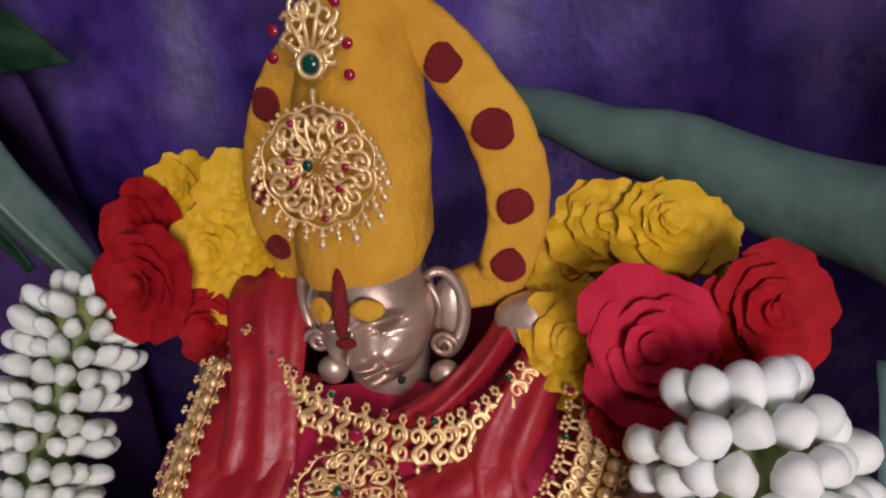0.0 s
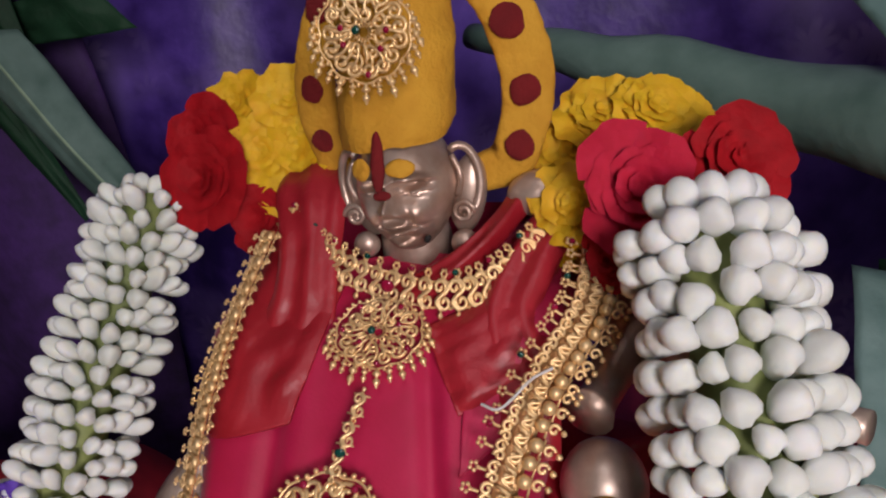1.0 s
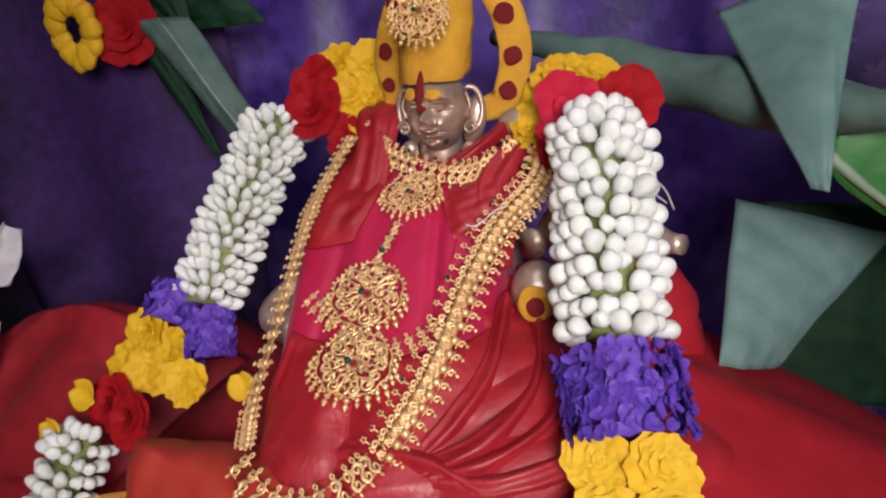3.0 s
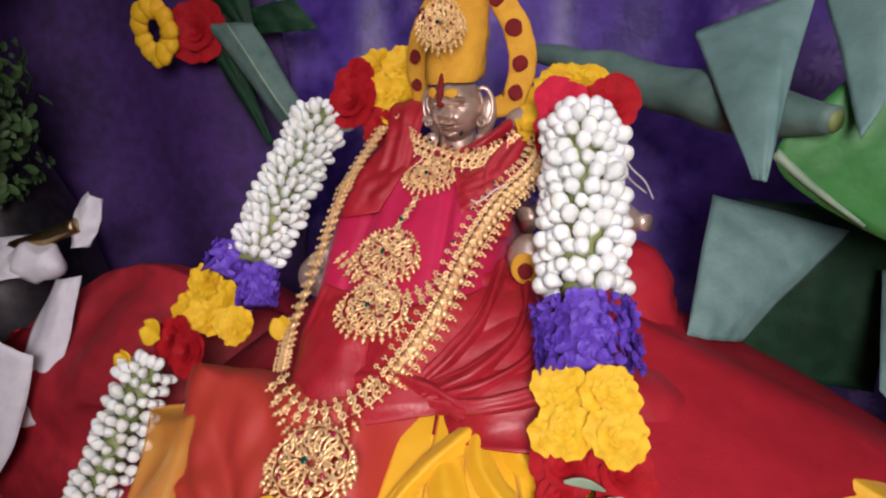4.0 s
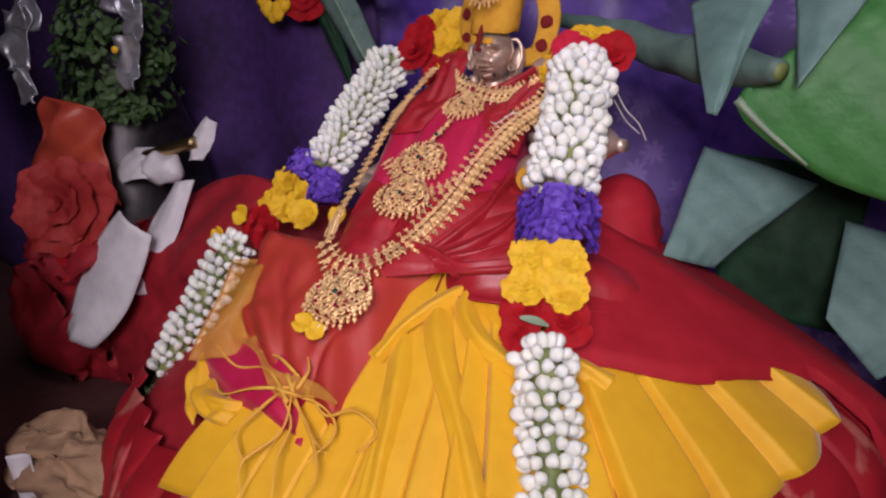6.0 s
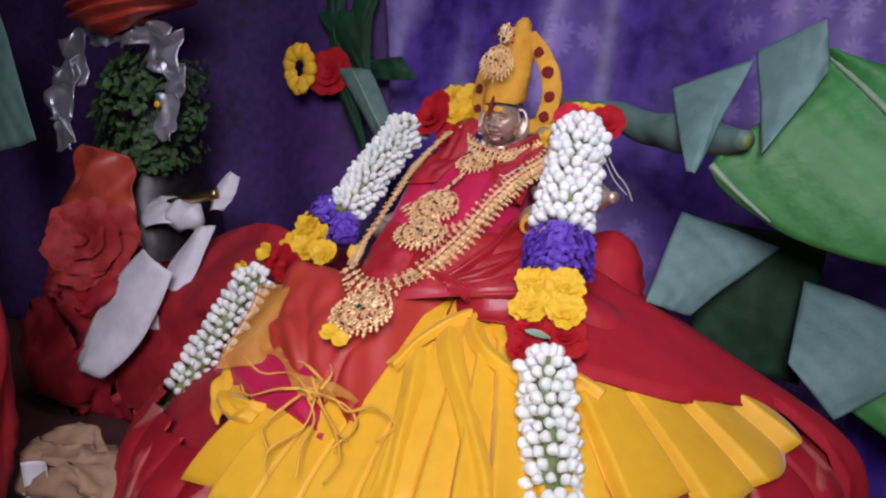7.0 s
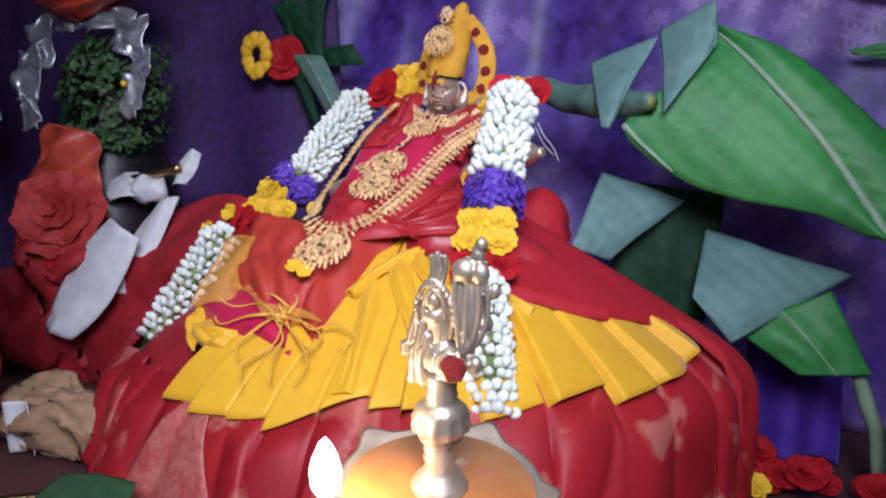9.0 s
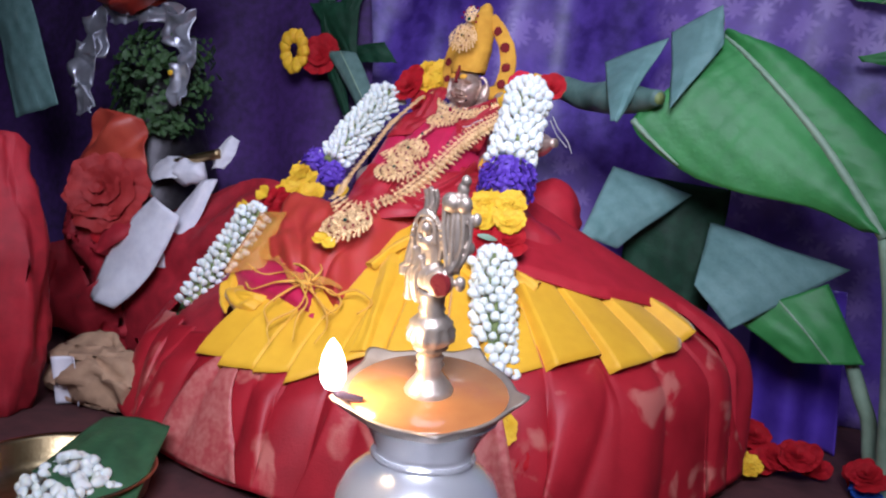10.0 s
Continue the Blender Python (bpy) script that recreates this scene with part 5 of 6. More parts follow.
leaf("green_leaf", "dark green leaf in front of the curtain", (-0.37, 0.45, 0.52), (-0.30, 0.45, 0.53), (-0.272, 0.45, 0.495), (-0.36, 0.45, 0.492), LEAF_DARK, 0.006, seed=13)
leaf("green_leaf", "long dark green leaf of the flower spray", (-0.455, 0.455, 0.64), (-0.415, 0.455, 0.64), (-0.405, 0.44, 0.50), (-0.425, 0.44, 0.50), LEAF_DARK, 0.006, seed=15)
leaf("green_leaf", "long dark green leaf of the flower spray", (-0.395, 0.455, 0.64), (-0.35, 0.455, 0.63), (-0.385, 0.44, 0.50), (-0.41, 0.44, 0.50), LEAF_DARK, 0.006, seed=16)
leaf("banana_leaf", "blue-green leaf at the curtain's dark end", (-1.05, 0.22, 0.60), (-0.93, 0.22, 0.56), (-0.82, 0.20, 0.36), (-0.93, 0.20, 0.33), LEAF_UNDER, 0.01, seed=14)


def big_leaf():
    ob = thing("banana_leaf", "broad fresh green banana leaf blade with a pale midrib", "leaf")
    bm = bmesh.new()
    mid = smooth_path([(0.294, 0.256, 0.512), (0.345, 0.226, 0.462), (0.42, 0.212, 0.380), (0.499, 0.202, 0.272)], 40)
    low = smooth_path([(0.250, 0.230, 0.440), (0.199, 0.208, 0.388), (0.262, 0.212, 0.335), (0.331, 0.205, 0.312), (0.42, 0.202, 0.300), (0.478, 0.202, 0.278)], 40)
    upp = smooth_path([(0.300, 0.260, 0.516), (0.375, 0.245, 0.488), (0.46, 0.238, 0.420), (0.545, 0.225, 0.330), (0.520, 0.210, 0.275)], 40)

    def f(u, v):
        i = min(round(v * 40), 40)
        m = mid[i]
        if u < 0.5:
            p = low[i].lerp(m, u * 2)
            o = 0.010 * math.sin(math.pi * u * 2)
        else:
            p = m.lerp(upp[i], u * 2 - 1)
            o = 0.012 * math.sin(math.pi * (u * 2 - 1))
        return p + V((0.1, -1, 0.3)) * (o + 0.0012 * math.sin(90 * v + 6 * u))
    sheet(bm, 36, 40, f, 0.0012)
    blade = part("blade", bm, LEAF_TOP, ob)
    bm = bmesh.new()
    tube(bm, [p + V((0, -0.002, 0.001)) for p in mid], lambda s: 0.0022 + 0.004 * s, 8)
    part("midrib", bm, STALK, blade, "pale midrib")
    bm = bmesh.new()
    tube(bm, smooth_path([(0.499, 0.202, 0.272), (0.518, 0.212, 0.19), (0.535, 0.235, 0.08), (0.55, 0.25, FLOOR)], 20), lambda s: 0.0062 + 0.007 * s, 10)
    part("stalk", bm, STALK, ob)
    bm = bmesh.new()
    tube(bm, smooth_path([(0.199, 0.208, 0.392), (0.225, 0.205, 0.368), (0.262, 0.208, 0.338)], 12), lambda s: 0.0045 - 0.003 * s, 8)
    part("curled_edge", bm, STALK, ob)
    return ob


big_leaf()


def stalk(label, pts, r0, r1, r2):
    ob = thing("banana_stalk", label, "stalk")
    bm = bmesh.new()
    tube(bm, smooth_path(pts, 30), lambda s: r0 + (r1 - r0) * min(1, s / 0.65) if s < 0.65 else r1 + (r2 - r1) * (s - 0.65) / 0.35, 16)
    for v in bm.verts:
        v.co += wob(v.co, 20, 0.004)
    stem = part("stem", bm, STALK_BLUE if r1 > 0.02 else STALK, ob)
    bm = bmesh.new()
    end, d = V(pts[-1]), (V(pts[-1]) - V(pts[-2])).normalized()
    tube(bm, [end - d * 0.002, end + d * 0.002], r2 * 0.85, 14)
    part("cut_end", bm, STEM, stem, "pale cut end")
    return ob


stalk("thick pale blue-green banana stalk lying behind the statue's shoulder", [(-0.03, 0.40, 0.465), (0.04, 0.345, 0.452), (0.12, 0.292, 0.432), (0.19, 0.225, 0.420), (0.232, 0.185, 0.418)], 0.008, 0.024, 0.009)
stalk("pale green stalk slanting down beside the curtain", [(0.495, 0.30, 0.115), (0.52, 0.30, 0.05), (0.55, 0.30, FLOOR)], 0.008, 0.010, 0.011)


def corner_flower():
    ob = thing("flower_spray", "yellow and red flower spray hanging before the curtain", "flower")
    flowers_at(ob, ROSES, "red_flower", [(-0.422, 0.425, 0.502, 0.036)], ((0.2, -0.9, 0.1),), 0.7)
    bm = bmesh.new()
    rng = random.Random(4)
    for k in range(11):
        a = 2 * math.pi * k / 11
        ball(bm, (-0.468 + 0.021 * math.cos(a), 0.408 + rng.uniform(-0.004, 0.004), 0.503 + 0.029 * math.sin(a)), (0.0125, 0.008, 0.0135), 10, 7)
    for v in bm.verts:
        v.co += wob(v.co, 90, 0.004)
    part("yellow_petals", bm, YELLOW_FLOWER, ob)
    return ob


corner_flower()

# ---- the things at the dark side ----


def vessel():
    ob = thing("draped_vessel", "dark vessel hung with small green leaves and silver foil", "vessel")
    bm = bmesh.new()
    lathe(bm, ((0.0, 0.0), (0.10, 0.0), (0.13, 0.08), (0.135, 0.20), (0.11, 0.33), (0.07, 0.44), (0.085, 0.50), (0.0, 0.51)), 32, Matrix.Translation((-0.72, 0.34, FLOOR)))
    part("body", bm, DARK_METAL, ob)
    rng = random.Random(9)
    bm = bmesh.new()
    for k in range(620):
        a, q = rng.uniform(-2.8, 0.4), rng.random()
        wide = (0.055 + 0.055 * math.sin(math.pi * (0.12 + 0.75 * q))) * (0.72 + 0.35 * rng.random())
        c = V((-0.672 + 0.03 * q + 0.85 * wide * math.cos(a), 0.285 + 0.75 * wide * math.sin(a), 0.325 + 0.18 * q)) + wob((a * 2, q * 4, 1), 1.0, 0.016)
        m = facing(c, (math.cos(a) + rng.uniform(-0.8, 0.8), math.sin(a), rng.uniform(-0.3, 1.0)), 0.016 * rng.uniform(0.5, 1.3), rng.uniform(0, 360))
        sheet(bm, 2, 3, lambda u, v, m=m: m @ V(((u - 0.5) * 0.7 * math.sin(math.pi * (0.1 + 0.85 * v)), v - 0.5, 0.5 * (u - 0.5) ** 2)))
    leaves = part("leaf_garland", bm, TULSI, ob, "string of small green leaves")
    bm = bmesh.new()
    ball(bm, (-0.566, 0.200, 0.426), (0.005, 0.004, 0.005), 10, 7)
    part("yellow_bud", bm, YELLOW_FLOWER, leaves, "tiny yellow flower among the leaves")
    for k, (x, y, z, sx, sz) in enumerate(((-0.765, 0.22, 0.49, 0.030, 0.036), (-0.780, 0.215, 0.435, 0.034, 0.040), (-0.765, 0.21, 0.375, 0.022, 0.030), (-0.585, 0.225, 0.505, 0.030, 0.028), (-0.560, 0.22, 0.462, 0.020, 0.030), (-0.566, 0.215, 0.405, 0.017, 0.034), (-0.70, 0.235, 0.532, 0.055, 0.016), (-0.62, 0.235, 0.528, 0.040, 0.014))):
        bm = bmesh.new()

        def crush(u, v, x=x, y=y, z=z, sx=sx, sz=sz, k=k):
            p = V(((u - 0.5) * 2 * sx, 0, (v - 0.5) * 2 * sz))
            return p + V((x, y, z)) + wob(p + V((k, 0, 0)), 34, 0.016) + wob(p + V((k, 4, 0)), 70, 0.005)
        sheet(bm, 22, 22, crush, 0.001)
        part("foil_strip", bm, FOIL, ob, "crumpled silver foil strip")
    bm = bmesh.new()

    def turban(u, v):
        a = 2 * math.pi * u
        fold = 0.008 * math.sin(9 * v * math.pi + 2.0 * math.sin(a)) + 0.010 * noise.noise(V((math.cos(a) * 2, math.sin(a) * 2, v * 3)))
        r = math.sin(math.pi * (0.04 + 0.92 * v)) ** 0.5
        return V((-0.655 + (0.115 + fold) * r * math.cos(a), 0.24 + (0.065 + fold) * r * math.sin(a), 0.545 + 0.075 * v + 0.02 * math.sin(a + 1)))
    sheet(bm, 60, 40, turban, closed=True)
    part("orange_cloth", bm, PEACH_SATIN, ob, "wrapped orange satin cloth top")
    return ob


vessel()


def heap(name, label, category, c, r, material, seed, rough=0.35, seg=40):
    ob = thing(name, label, category)
    bm = bmesh.new()
    ball(bm, (0, 0, 0), 1, seg, seg * 2 // 3)
    k = max(r)
    for v in bm.verts:
        p = v.co.copy()
        v.co = V((p.x * r[0], p.y * r[1], p.z * r[2])) + wob(p + V((seed, 0, 0)), 2.2, k * rough) + wob(p + V((seed, 5, 0)), 6, k * rough * 0.35) + V(c)
        v.co.z = max(v.co.z, FLOOR + 0.001)
    part("folds", bm, material, ob)
    return ob


def red_flowers():
    ob = thing("flower_bunch", "bunch of orange-red flowers on a tall red cloth", "flowers")
    rng = random.Random(6)
    share("orange_flower", ORANGES[0], ob, facing((-0.655, 0.160, 0.222), (0.45, -1, 0.25), 0.074, 20))
    for k in range(5):
        c = (-0.66 + rng.uniform(-0.075, 0.06), 0.165 + rng.uniform(-0.02, 0.03), 0.17 + rng.uniform(-0.05, 0.03))
        share("orange_flower", (ORANGES + ROSES[:1])[k % 3], ob, facing(c, (rng.uniform(0, 0.6), -1, rng.uniform(-0.1, 0.4)), rng.uniform(0.036, 0.05), 50 * k))
    return ob


red_flowers()


def orange_cloth():
    ob = thing("satin_cloth", "folded orange satin cloth leaning behind the flower bunch", "cloth")
    bm = bmesh.new()

    def f(u, v):
        p = bi((-0.735, 0.215, 0.358), (-0.640, 0.222, 0.345), (-0.600, 0.205, 0.215), (-0.790, 0.20, 0.205), u, v)
        o = 0.016 * math.sin(math.pi * u) + 0.009 * math.sin(9 * u + 7 * v + 2 * math.sin(3 * v)) + 0.010 * noise.noise(V((u * 3, v * 3, 9)))
        return p + V((0.1, -1, 0.3)) * o
    sheet(bm, 60, 50, f, 0.002)
    part("cloth_fold", bm, PEACH_SATIN, ob)
    return ob


orange_cloth()
heap("red_cloth", "dark orange-red cloth standing under the flower bunch", "cloth", (-0.68, 0.19, 0.06), (0.10, 0.05, 0.14), DARK_RED, 3)
heap("red_cloth_roll", "tall roll of dark red cloth standing on the platform", "cloth", (-0.525, -0.135, 0.09), (0.078, 0.05, 0.215), DARK_RED, 8, 0.08)
heap("cloth_bag", "crumpled beige cloth bag lying beside the skirt", "bag", (-0.425, -0.04, -0.014), (0.095, 0.045, 0.040), BEIGE_CLOTH, 5, 0.22)


def lily():
    ob = thing("white_cloth", "white folded cloth tied in a knot with long ends", "cloth")

    def blade(a, b, c, d, n, seed):
        bm = bmesh.new()

        def f(u, v):
            p = bi(a, b, c, d, 0.5 + (u - 0.5) * (0.45 + 0.6 * math.sin(math.pi * (0.08 + 0.80 * v))), v)
            return p + V(n) * (0.010 * math.sin(math.pi * u) + 0.004 * noise.noise(V((u * 4, v * 4, seed)))) + wob(p, 18, 0.004)
        sheet(bm, 16, 24, f, 0.0014)
        part("cloth_end", bm, WHITE_CLOTH, ob)
    blade((-0.575, 0.172, 0.226), (-0.478, 0.163, 0.184), (-0.568, 0.118, 0.026), (-0.652, 0.125, 0.046), (0.2, -1, 0.2), 1)
    blade((-0.532, 0.235, 0.248), (-0.470, 0.235, 0.256), (-0.520, 0.172, 0.105), (-0.572, 0.178, 0.100), (0.4, -1, 0.2), 2)
    blade((-0.520, 0.300, 0.335), (-0.490, 0.300, 0.320), (-0.500, 0.280, 0.275), (-0.545, 0.280, 0.270), (0.2, -1, 0.3), 3)
    blade((-0.66, 0.27, 0.275), (-0.56, 0.28, 0.29), (-0.545, 0.24, 0.25), (-0.63, 0.23, 0.235), (0.1, -1, 0.4), 4)
    bm = bmesh.new()
    ball(bm, (-0.56, 0.25, 0.262), (0.04, 0.02, 0.022), 24, 16)
    for v in bm.verts:
        v.co += wob(v.co, 50, 0.008)
    part("knot", bm, WHITE_CLOTH, ob)
    bm = bmesh.new()
    tube(bm, smooth_path([(-0.60, 0.262, 0.275), (-0.56, 0.262, 0.285), (-0.515, 0.275, 0.30)], 14), 0.009, 10)
    part("twist", bm, BRASS, ob, "golden brown twisted band")
    return ob


lily()

# ---- the lamp ----


def oil_lamp():
    m = pose(0.206, -0.416, 0.178, 12, 2, 0)
    ob = thing("oil_lamp", "small silver oil lamp with a lit wick and standing figures", "lamp", m)
    bm = bmesh.new()
    lathe(bm, ((0.0, -0.008), (0.03, -0.009), (0.042, -0.005), (0.0465, 0.0015), (0.0475, 0.003), (0.0455, 0.003), (0.042, -0.0005), (0.03, -0.004), (0.0, -0.004)), 90)
    for v in bm.verts:
        r = math.hypot(v.co.x, v.co.y)
        if r > 0.036:
            a = math.degrees(math.atan2(v.co.y, v.co.x))
            for c in (-134, -62, 10, 82, 154):
                d = abs((a - c + 180) % 360 - 180)
                k = math.exp(-(d / 9) ** 2) * step(r, 0.036, 0.047)
                v.co.x *= 1 + 0.17 * k
                v.co.y *= 1 + 0.17 * k
                v.co.z += 0.003 * k
    dish = part("dish", bm, LAMP_SILVER, ob)
    bm = bmesh.new()
    lathe(bm, ((0.0, 0.0016), (0.0435, 0.0016), (0.0440, 0.0008)), 60)
    part("oil", bm, OIL, dish, "amber lamp oil")
    bm = bmesh.new()
    lathe(bm, ((0.0125, -0.002), (0.0135, 0.002), (0.012, 0.005), (0.008, 0.010), (0.0062, 0.014), (0.0078, 0.017), (0.0062, 0.019), (0.0076, 0.0215), (0.0062, 0.0235), (0.0070, 0.026), (0.0098, 0.0275), (0.0085, 0.029), (0.0125, 0.032), (0.0132, 0.036),
               (0.0112, 0.040), (0.0118, 0.0415), (0.0085, 0.0445), (0.0066, 0.047), (0.0074, 0.049), (0.0066, 0.051), (0.0070, 0.057), (0.008, 0.060), (0.0, 0.061)), 48)
    for v in bm.verts:
        if 0.0295 < v.co.z < 0.041:
            k = 1 + 0.05 * math.sin(12 * math.atan2(v.co.y, v.co.x))
            v.co.x, v.co.y = v.co.x * k, v.co.y * k
    part("stem", bm, LAMP_SILVER, ob)
    bm = bmesh.new()
    for c, r in (((0.001, 0, 0.066), (0.0095, 0.0075, 0.0095)), ((0.006, -0.004, 0.0665), (0.0070, 0.006, 0.0075)), ((-0.003, 0, 0.083), (0.0085, 0.0045, 0.013)),
                 ((-0.004, -0.0035, 0.0935), (0.0036, 0.0032, 0.0044)), ((-0.004, -0.0035, 0.0865), (0.0048, 0.0026, 0.0036)), ((0.0125, 0, 0.090), (0.0088, 0.0040, 0.020)),
                 ((0.011, -0.003, 0.1085), (0.0062, 0.0040, 0.0052)), ((0.0185, -0.002, 0.108), (0.0048, 0.0035, 0.0048)), ((0.0165, 0, 0.115), (0.0036, 0.003, 0.0045)),
                 ((0.0180, 0, 0.1195), (0.0030, 0.0028, 0.0030)), ((0.0255, 0, 0.1005), (0.0030, 0.0026, 0.0036)), ((0.0225, 0, 0.0855), (0.0030, 0.0026, 0.0034)),
                 ((0.0155, -0.001, 0.066), (0.0030, 0.003, 0.0042)), ((-0.0135, 0, 0.0540), (0.0034, 0.0030, 0.0028)), ((-0.0085, 0, 0.0535), (0.0026, 0.0026, 0.0030)),
                 ((-0.0170, 0, 0.0675), (0.0026, 0.0024, 0.0030)), ((-0.0130, -0.001, 0.0885), (0.0028, 0.0026, 0.0040))):
        ball(bm, c, r, 18, 12)
    for pts, r in (([(-0.012, -0.002, 0.078), (-0.0125, -0.004, 0.090), (-0.0085, -0.005, 0.100), (-0.003, -0.005, 0.103), (0.0035, -0.004, 0.098), (0.0065, -0.004, 0.088), (0.0055, -0.004, 0.078)], 0.0014),
                   ([(-0.008, -0.004, 0.080), (-0.0085, -0.005, 0.092), (-0.004, -0.006, 0.0990), (0.001, -0.005, 0.096), (0.003, -0.005, 0.086)], 0.0011),
                   ([(-0.007, -0.001, 0.099), (-0.0055, -0.001, 0.107), (-0.0065, -0.001, 0.1130)], 0.0017), ([(-0.004, -0.001, 0.101), (-0.0028, -0.001, 0.108), (-0.0038, -0.001, 0.1145)], 0.0017),
                   ([(-0.001, -0.001, 0.101), (0.0008, -0.001, 0.108), (-0.0003, -0.001, 0.1135)], 0.0016),
                   ([(-0.0125, -0.002, 0.088), (-0.0160, -0.002, 0.076), (-0.0165, -0.002, 0.066)], 0.0024), ([(-0.0095, -0.003, 0.082), (-0.0120, -0.003, 0.068), (-0.0125, -0.002, 0.055)], 0.0026),
                   ([(-0.0060, -0.004, 0.078), (-0.0085, -0.004, 0.066), (-0.0085, -0.002, 0.055)], 0.0020), ([(0.007, -0.003, 0.110), (0.0075, -0.005, 0.095), (0.010, -0.006, 0.082), (0.011, -0.006, 0.074)], 0.0015),
                   ([(0.0125, -0.003, 0.105), (0.0130, -0.005, 0.092), (0.0135, -0.006, 0.080), (0.012, -0.006, 0.073)], 0.0013), ([(0.018, -0.003, 0.105), (0.0195, -0.004, 0.092), (0.0175, -0.005, 0.080), (0.013, -0.006, 0.073)], 0.0015),
                   ([(0.021, -0.002, 0.106), (0.0232, -0.002, 0.094), (0.0215, -0.003, 0.082), (0.016, -0.004, 0.074)], 0.0014)):
        tube(bm, smooth_path(pts, 14), r, 8)
    for k in range(14):
        a = math.pi * (0.05 + 0.9 * k / 13)
        ball(bm, (-0.003 + 0.0098 * math.cos(a), -0.006, 0.0865 + 0.0150 * math.sin(a)), 0.0009, 6, 5)
    for q in (0.0045, 0.0062, 0.0080):
        lathe(bm, ((q + 0.0008, -0.0003), (q, 0.0006), (q - 0.0008, -0.0003)), 24, pose(0.006, -0.0105 + q * 0.35, 0.0665, 90, 0, 0))
    for v in bm.verts:
        if v.co.z > 0.072:
            v.co.x = 0.002 + (v.co.x - 0.002) * 0.86
    figure = part("figurine", bm, LAMP_SILVER, ob, "worn silver standing figures")
    fuse = figure.modifiers.new("fuse", "REMESH")
    fuse.mode, fuse.voxel_size, fuse.use_smooth_shade = "VOXEL", 0.00055, True
    bm = bmesh.new()
    ball(bm, (0.0085, -0.0095, 0.0670), (0.0060, 0.002, 0.0064), 16, 10)
    for v in bm.verts:
        v.co += wob(v.co, 300, 0.001)
    part("red_mark", bm, KUMKUM, figure, "dark red powder mark")
    fx, fy = -0.0375, -0.034
    bm = bmesh.new()
    tube(bm, [V((fx + 0.012, fy + 0.006, 0.002)), V((fx, fy, 0.006)), V((fx - 0.002, fy - 0.001, 0.013))], 0.0022, 8)
    part("wick", bm, WICK, dish)
    bm = bmesh.new()
    lathe(bm, ((0.0, 0.010), (0.0044, 0.0115), (0.0066, 0.016), (0.0070, 0.022), (0.0055, 0.029), (0.0026, 0.036), (0.0, 0.039)), 16, Matrix.Translation((fx - 0.002, fy, -0.002)))
    flame = part("flame", bm, FLAME, ob, "bright yellow-white flame")
    flame.visible_shadow = False
    data = bpy.data.lights.new("flame_light", "POINT")
    data.energy, data.color, data.shadow_soft_size = 0.24, (1.0, 0.62, 0.28), 0.008
    lo = new("flame_light", data)
    lo.location = m @ V((fx - 0.002, fy - 0.002, 0.024))
    return ob


oil_lamp()


def steel_pot():
    ob = thing("steel_pot", "polished round steel pot holding the oil lamp", "pot", pose(0.208, -0.420, 0.012))
    bm = bmesh.new()
    lathe(bm, ((0.0, FLOOR - 0.011), (0.030, FLOOR - 0.011), (0.034, FLOOR), (0.030, FLOOR + 0.01), (0.040, 0.03), (0.0455, 0.070), (0.0470, 0.096), (0.0455, 0.110), (0.0400, 0.121), (0.0320, 0.128), (0.0275, 0.1315),
               (0.0262, 0.1345), (0.0275, 0.139), (0.0315, 0.147), (0.0365, 0.154), (0.0385, 0.156), (0.0370, 0.1575), (0.032, 0.150), (0.024, 0.138), (0.0, 0.136)), 72)
    body = part("body", bm, POT_SILVER, ob)
    bm = bmesh.new()
    tube(bm, [V((0.0275 * math.cos(a), 0.0275 * math.sin(a), 0.1335)) for a in (2 * math.pi * k / 48 for k in range(49))], 0.0016, 8)
    part("neck_ring", bm, POT_SILVER, body)
    return ob


steel_pot()


def offering_plate():
    ob = thing("brass_plate", "shallow brass plate on the platform", "plate", pose(-0.235, -0.275, FLOOR))
    bm = bmesh.new()
    lathe(bm, ((0.0, 0.0), (0.07, 0.0), (0.085, 0.012), (0.09, 0.034), (0.094, 0.036), (0.091, 0.038), (0.086, 0.034), (0.08, 0.016), (0.066, 0.005), (0.0, 0.005)), 56)
    part("dish", bm, BRASS, ob)
    ob = thing("jasmine_heap", "loose heap of white jasmine buds on a brass plate", "flowers")
    rng = random.Random(7)
    for k in range(150):
        a, r = rng.uniform(0, 6.28), 0.046 * rng.random() ** 0.5
        z = FLOOR + 0.012 + (0.052 - r * 0.7) * rng.random() ** 0.5
        w = 0.0048 * rng.uniform(0.8, 1.2)
        share("jasmine_bud", BUD, ob, facing((-0.200 + r * math.cos(a), -0.285 + r * math.sin(a), z), (rng.uniform(-1, 1), rng.uniform(-1, 1), rng.uniform(-0.2, 1)), 1) @ Matrix.Diagonal((w, w, w * 1.5, 1)))
    leaf("green_leaf", "dark green leaf lying on the brass plate", (-0.275, -0.180, -0.004), (-0.190, -0.172, 0.002), (-0.118, -0.300, -0.036), (-0.235, -0.300, -0.016), LEAF_DULL, 0.010, n=(0, 0, 1), seed=21, rib=False)


offering_plate()


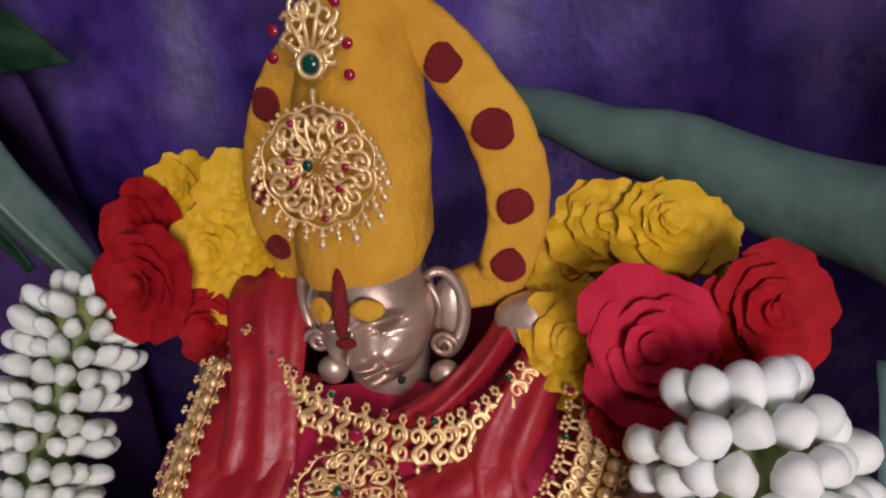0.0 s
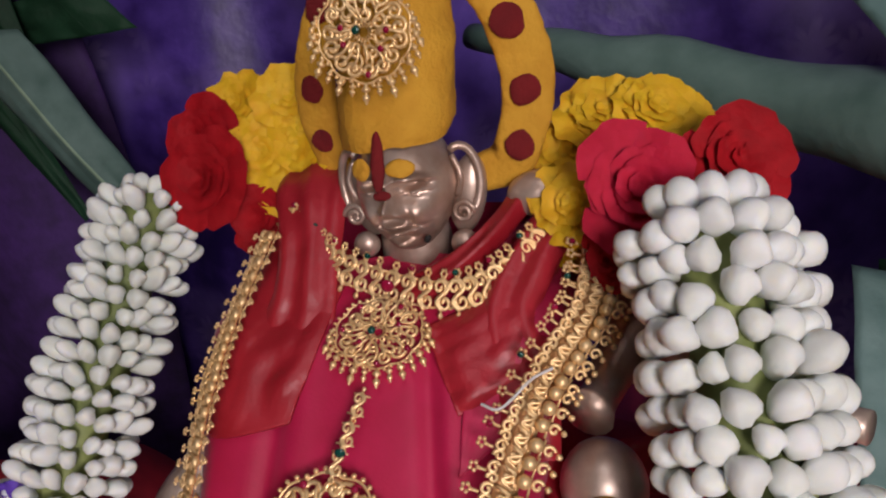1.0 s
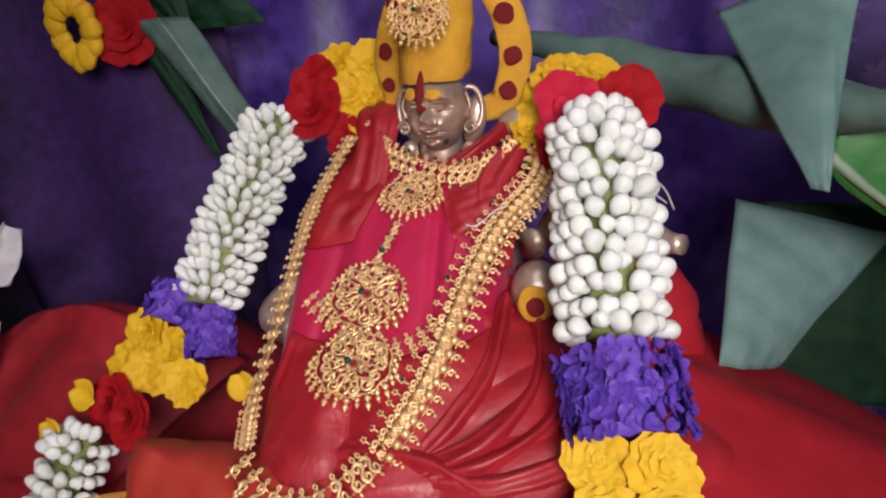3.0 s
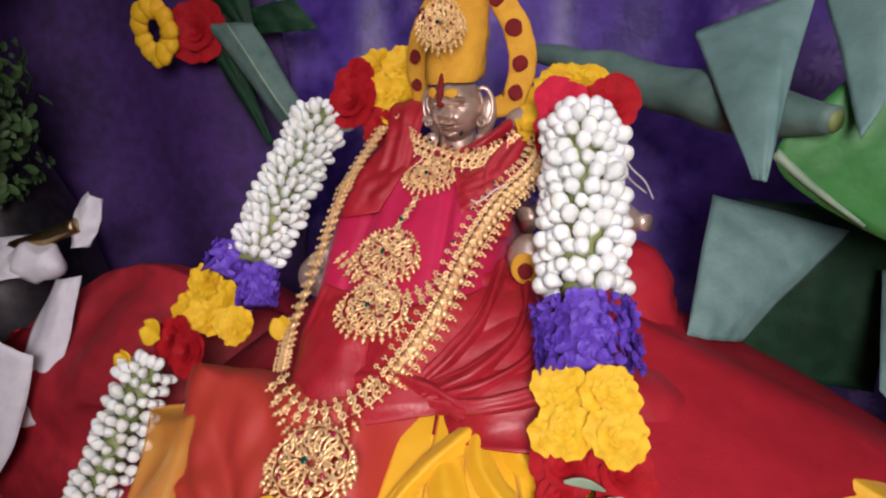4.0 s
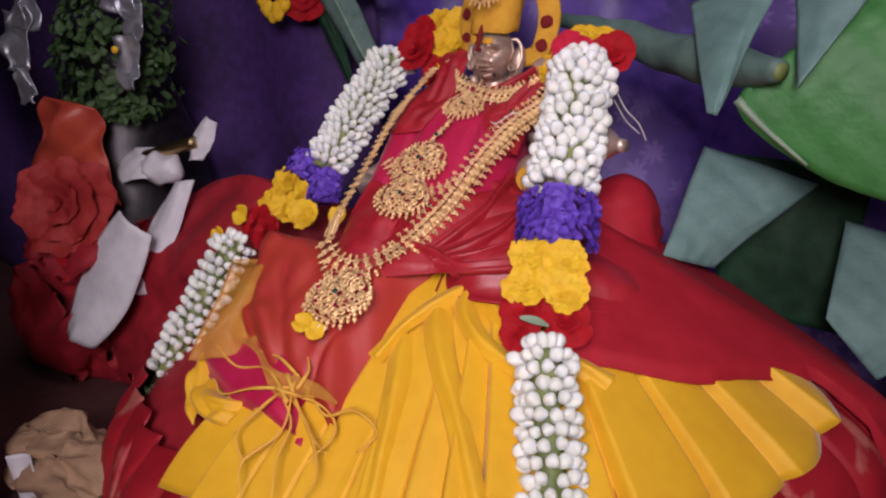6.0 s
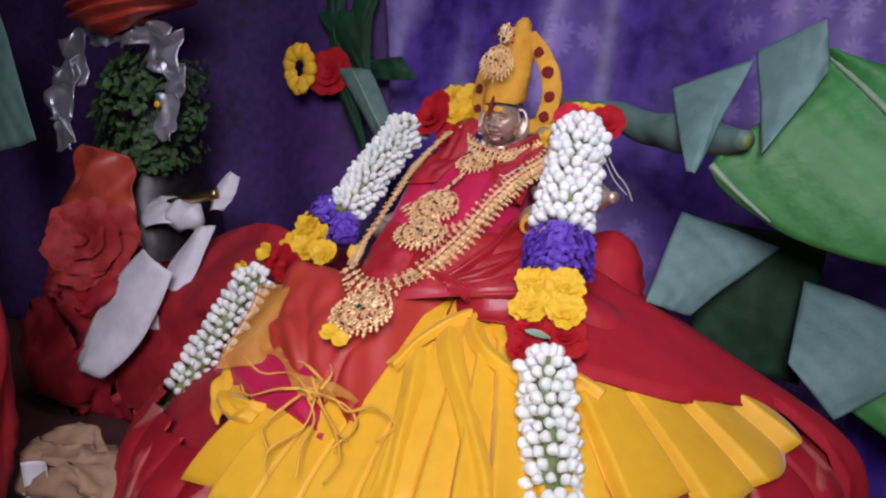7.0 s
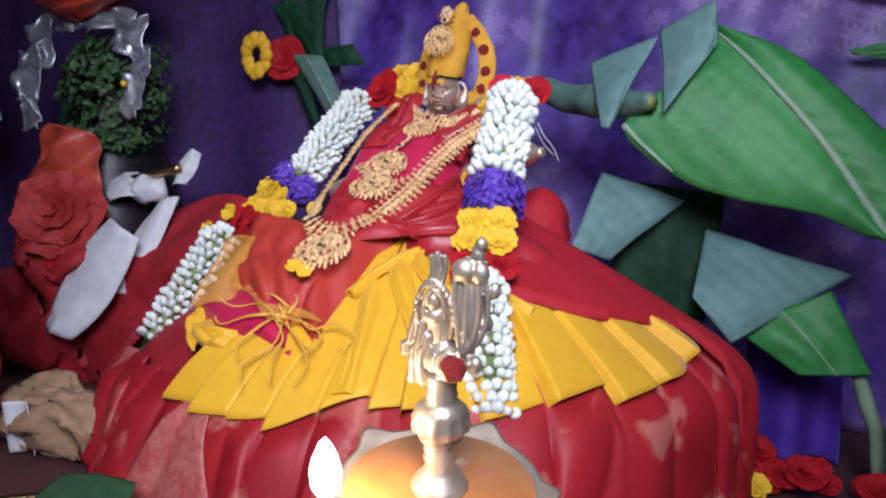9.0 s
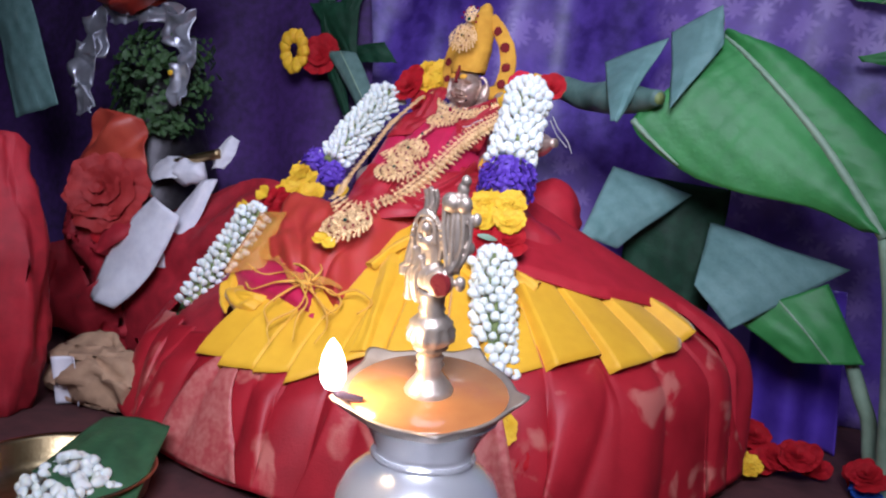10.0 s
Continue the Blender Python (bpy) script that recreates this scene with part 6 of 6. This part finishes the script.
def low_flowers():
    ob = thing("flower_heap", "heap of dark red and yellow flowers beside the curtain", "flowers")
    rng = random.Random(12)
    for k in range(14):
        c = (0.44 + rng.uniform(-0.05, 0.10), 0.27 + rng.uniform(-0.04, 0.05), FLOOR + 0.012 + rng.uniform(0, 0.03))
        share("rose", ROSES[k % 3], ob, facing(c, (rng.uniform(-0.4, 0.4), -0.6, 1), rng.uniform(0.018, 0.026), 40 * k))
    for x, y in ((0.372, 0.215), (0.392, 0.222), (0.380, 0.235)):
        share("yellow_flower", YELLOWS[0], ob, facing((x, y, FLOOR + 0.022), (0, -0.6, 1), 0.018, 30))
    share("blue_flower", flower_mesh("blue_flower", 1.0, 6, 0.1, 70, BLUE_FLOWER), ob, facing((0.535, 0.25, FLOOR + 0.012), (0, -0.5, 1), 0.03, 0))
    return ob


low_flowers()


def loose_thread(label, pts, r=0.0006):
    ob = thing("loose_thread", label, "thread")
    bm = bmesh.new()
    tube(bm, smooth_path(pts, 24), r, 6)
    part("strand", bm, THREAD, ob)
    return ob


loose_thread("fine white thread lying on the gold necklace", [(-0.018, 0.160, 0.366), (-0.012, 0.1575, 0.365), (-0.006, 0.160, 0.368), (0.001, 0.163, 0.3735), (0.009, 0.166, 0.376)])
loose_thread("pale garland string hanging behind the jasmine", [(0.088, 0.225, 0.392), (0.0965, 0.231, 0.376), (0.107, 0.243, 0.362), (0.1135, 0.2525, 0.345)], 0.0008)
loose_thread("pale garland string hanging behind the jasmine", [(0.086, 0.222, 0.386), (0.096, 0.233, 0.366), (0.108, 0.245, 0.352)], 0.0007)


def loose_petal(c, n, size, spin, material=YELLOW_FLOWER):
    ob = thing("flower_petal", "loose yellow petal tucked among the cloth", "petal")
    bm = bmesh.new()
    m = facing(c, n, size, spin)
    sheet(bm, 10, 12, lambda u, v: m @ V(((u - 0.5) * 1.2 * math.sin(math.pi * (0.1 + 0.8 * v)) ** 0.7, v - 0.5, 0.35 * (u - 0.5) ** 2 + 0.25 * v * v + 0.05 * math.sin(9 * u))), 0.0005)
    part("petal", bm, material, ob)
    return ob


for c, n, size, spin in (((-0.108, -0.030, 0.209), (-0.1, -0.6, 0.8), 0.017, 100), ((-0.094, -0.033, 0.205), (0.1, -0.6, 0.8), 0.015, 60),
                         ((-0.176, 0.126, 0.262), (0, -0.8, 0.6), 0.018, 20), ((-0.312, 0.132, 0.246), (-0.3, -0.8, 0.5), 0.021, 70), ((-0.335, 0.116, 0.222), (-0.3, -0.8, 0.5), 0.020, 40)):
    loose_petal(c, n, size, spin)


def violet_cloth():
    ob = thing("violet_cloth", "glossy violet satin cloth hanging low beside the leaves", "cloth")
    bm = bmesh.new()

    def f(u, v):
        x = 0.372 + 0.125 * u + 0.012 * v
        return V((x, 0.415 + 0.018 * math.sin(u * 9 + 0.8 * v) + 0.006 * noise.noise(V((u * 3, v * 3, 1))), 0.185 + (FLOOR + 0.003 - 0.185) * v))
    sheet(bm, 50, 40, f, 0.0015)
    part("satin_fold", bm, VIOLET_SATIN, ob)
    return ob


violet_cloth()


def white_wrap():
    ob = thing("paper_piece", "white paper piece tucked beside the beige cloth bag", "paper")
    bm = bmesh.new()
    sheet(bm, 10, 14, lambda u, v: V((-0.470 + 0.040 * u + 0.006 * v, -0.088 + 0.012 * math.sin(3 * u) + 0.006 * v, 0.012 - 0.064 * v + 0.004 * u)), 0.0012)
    part("sheet", bm, WHITE_CLOTH, ob)
    return ob


white_wrap()
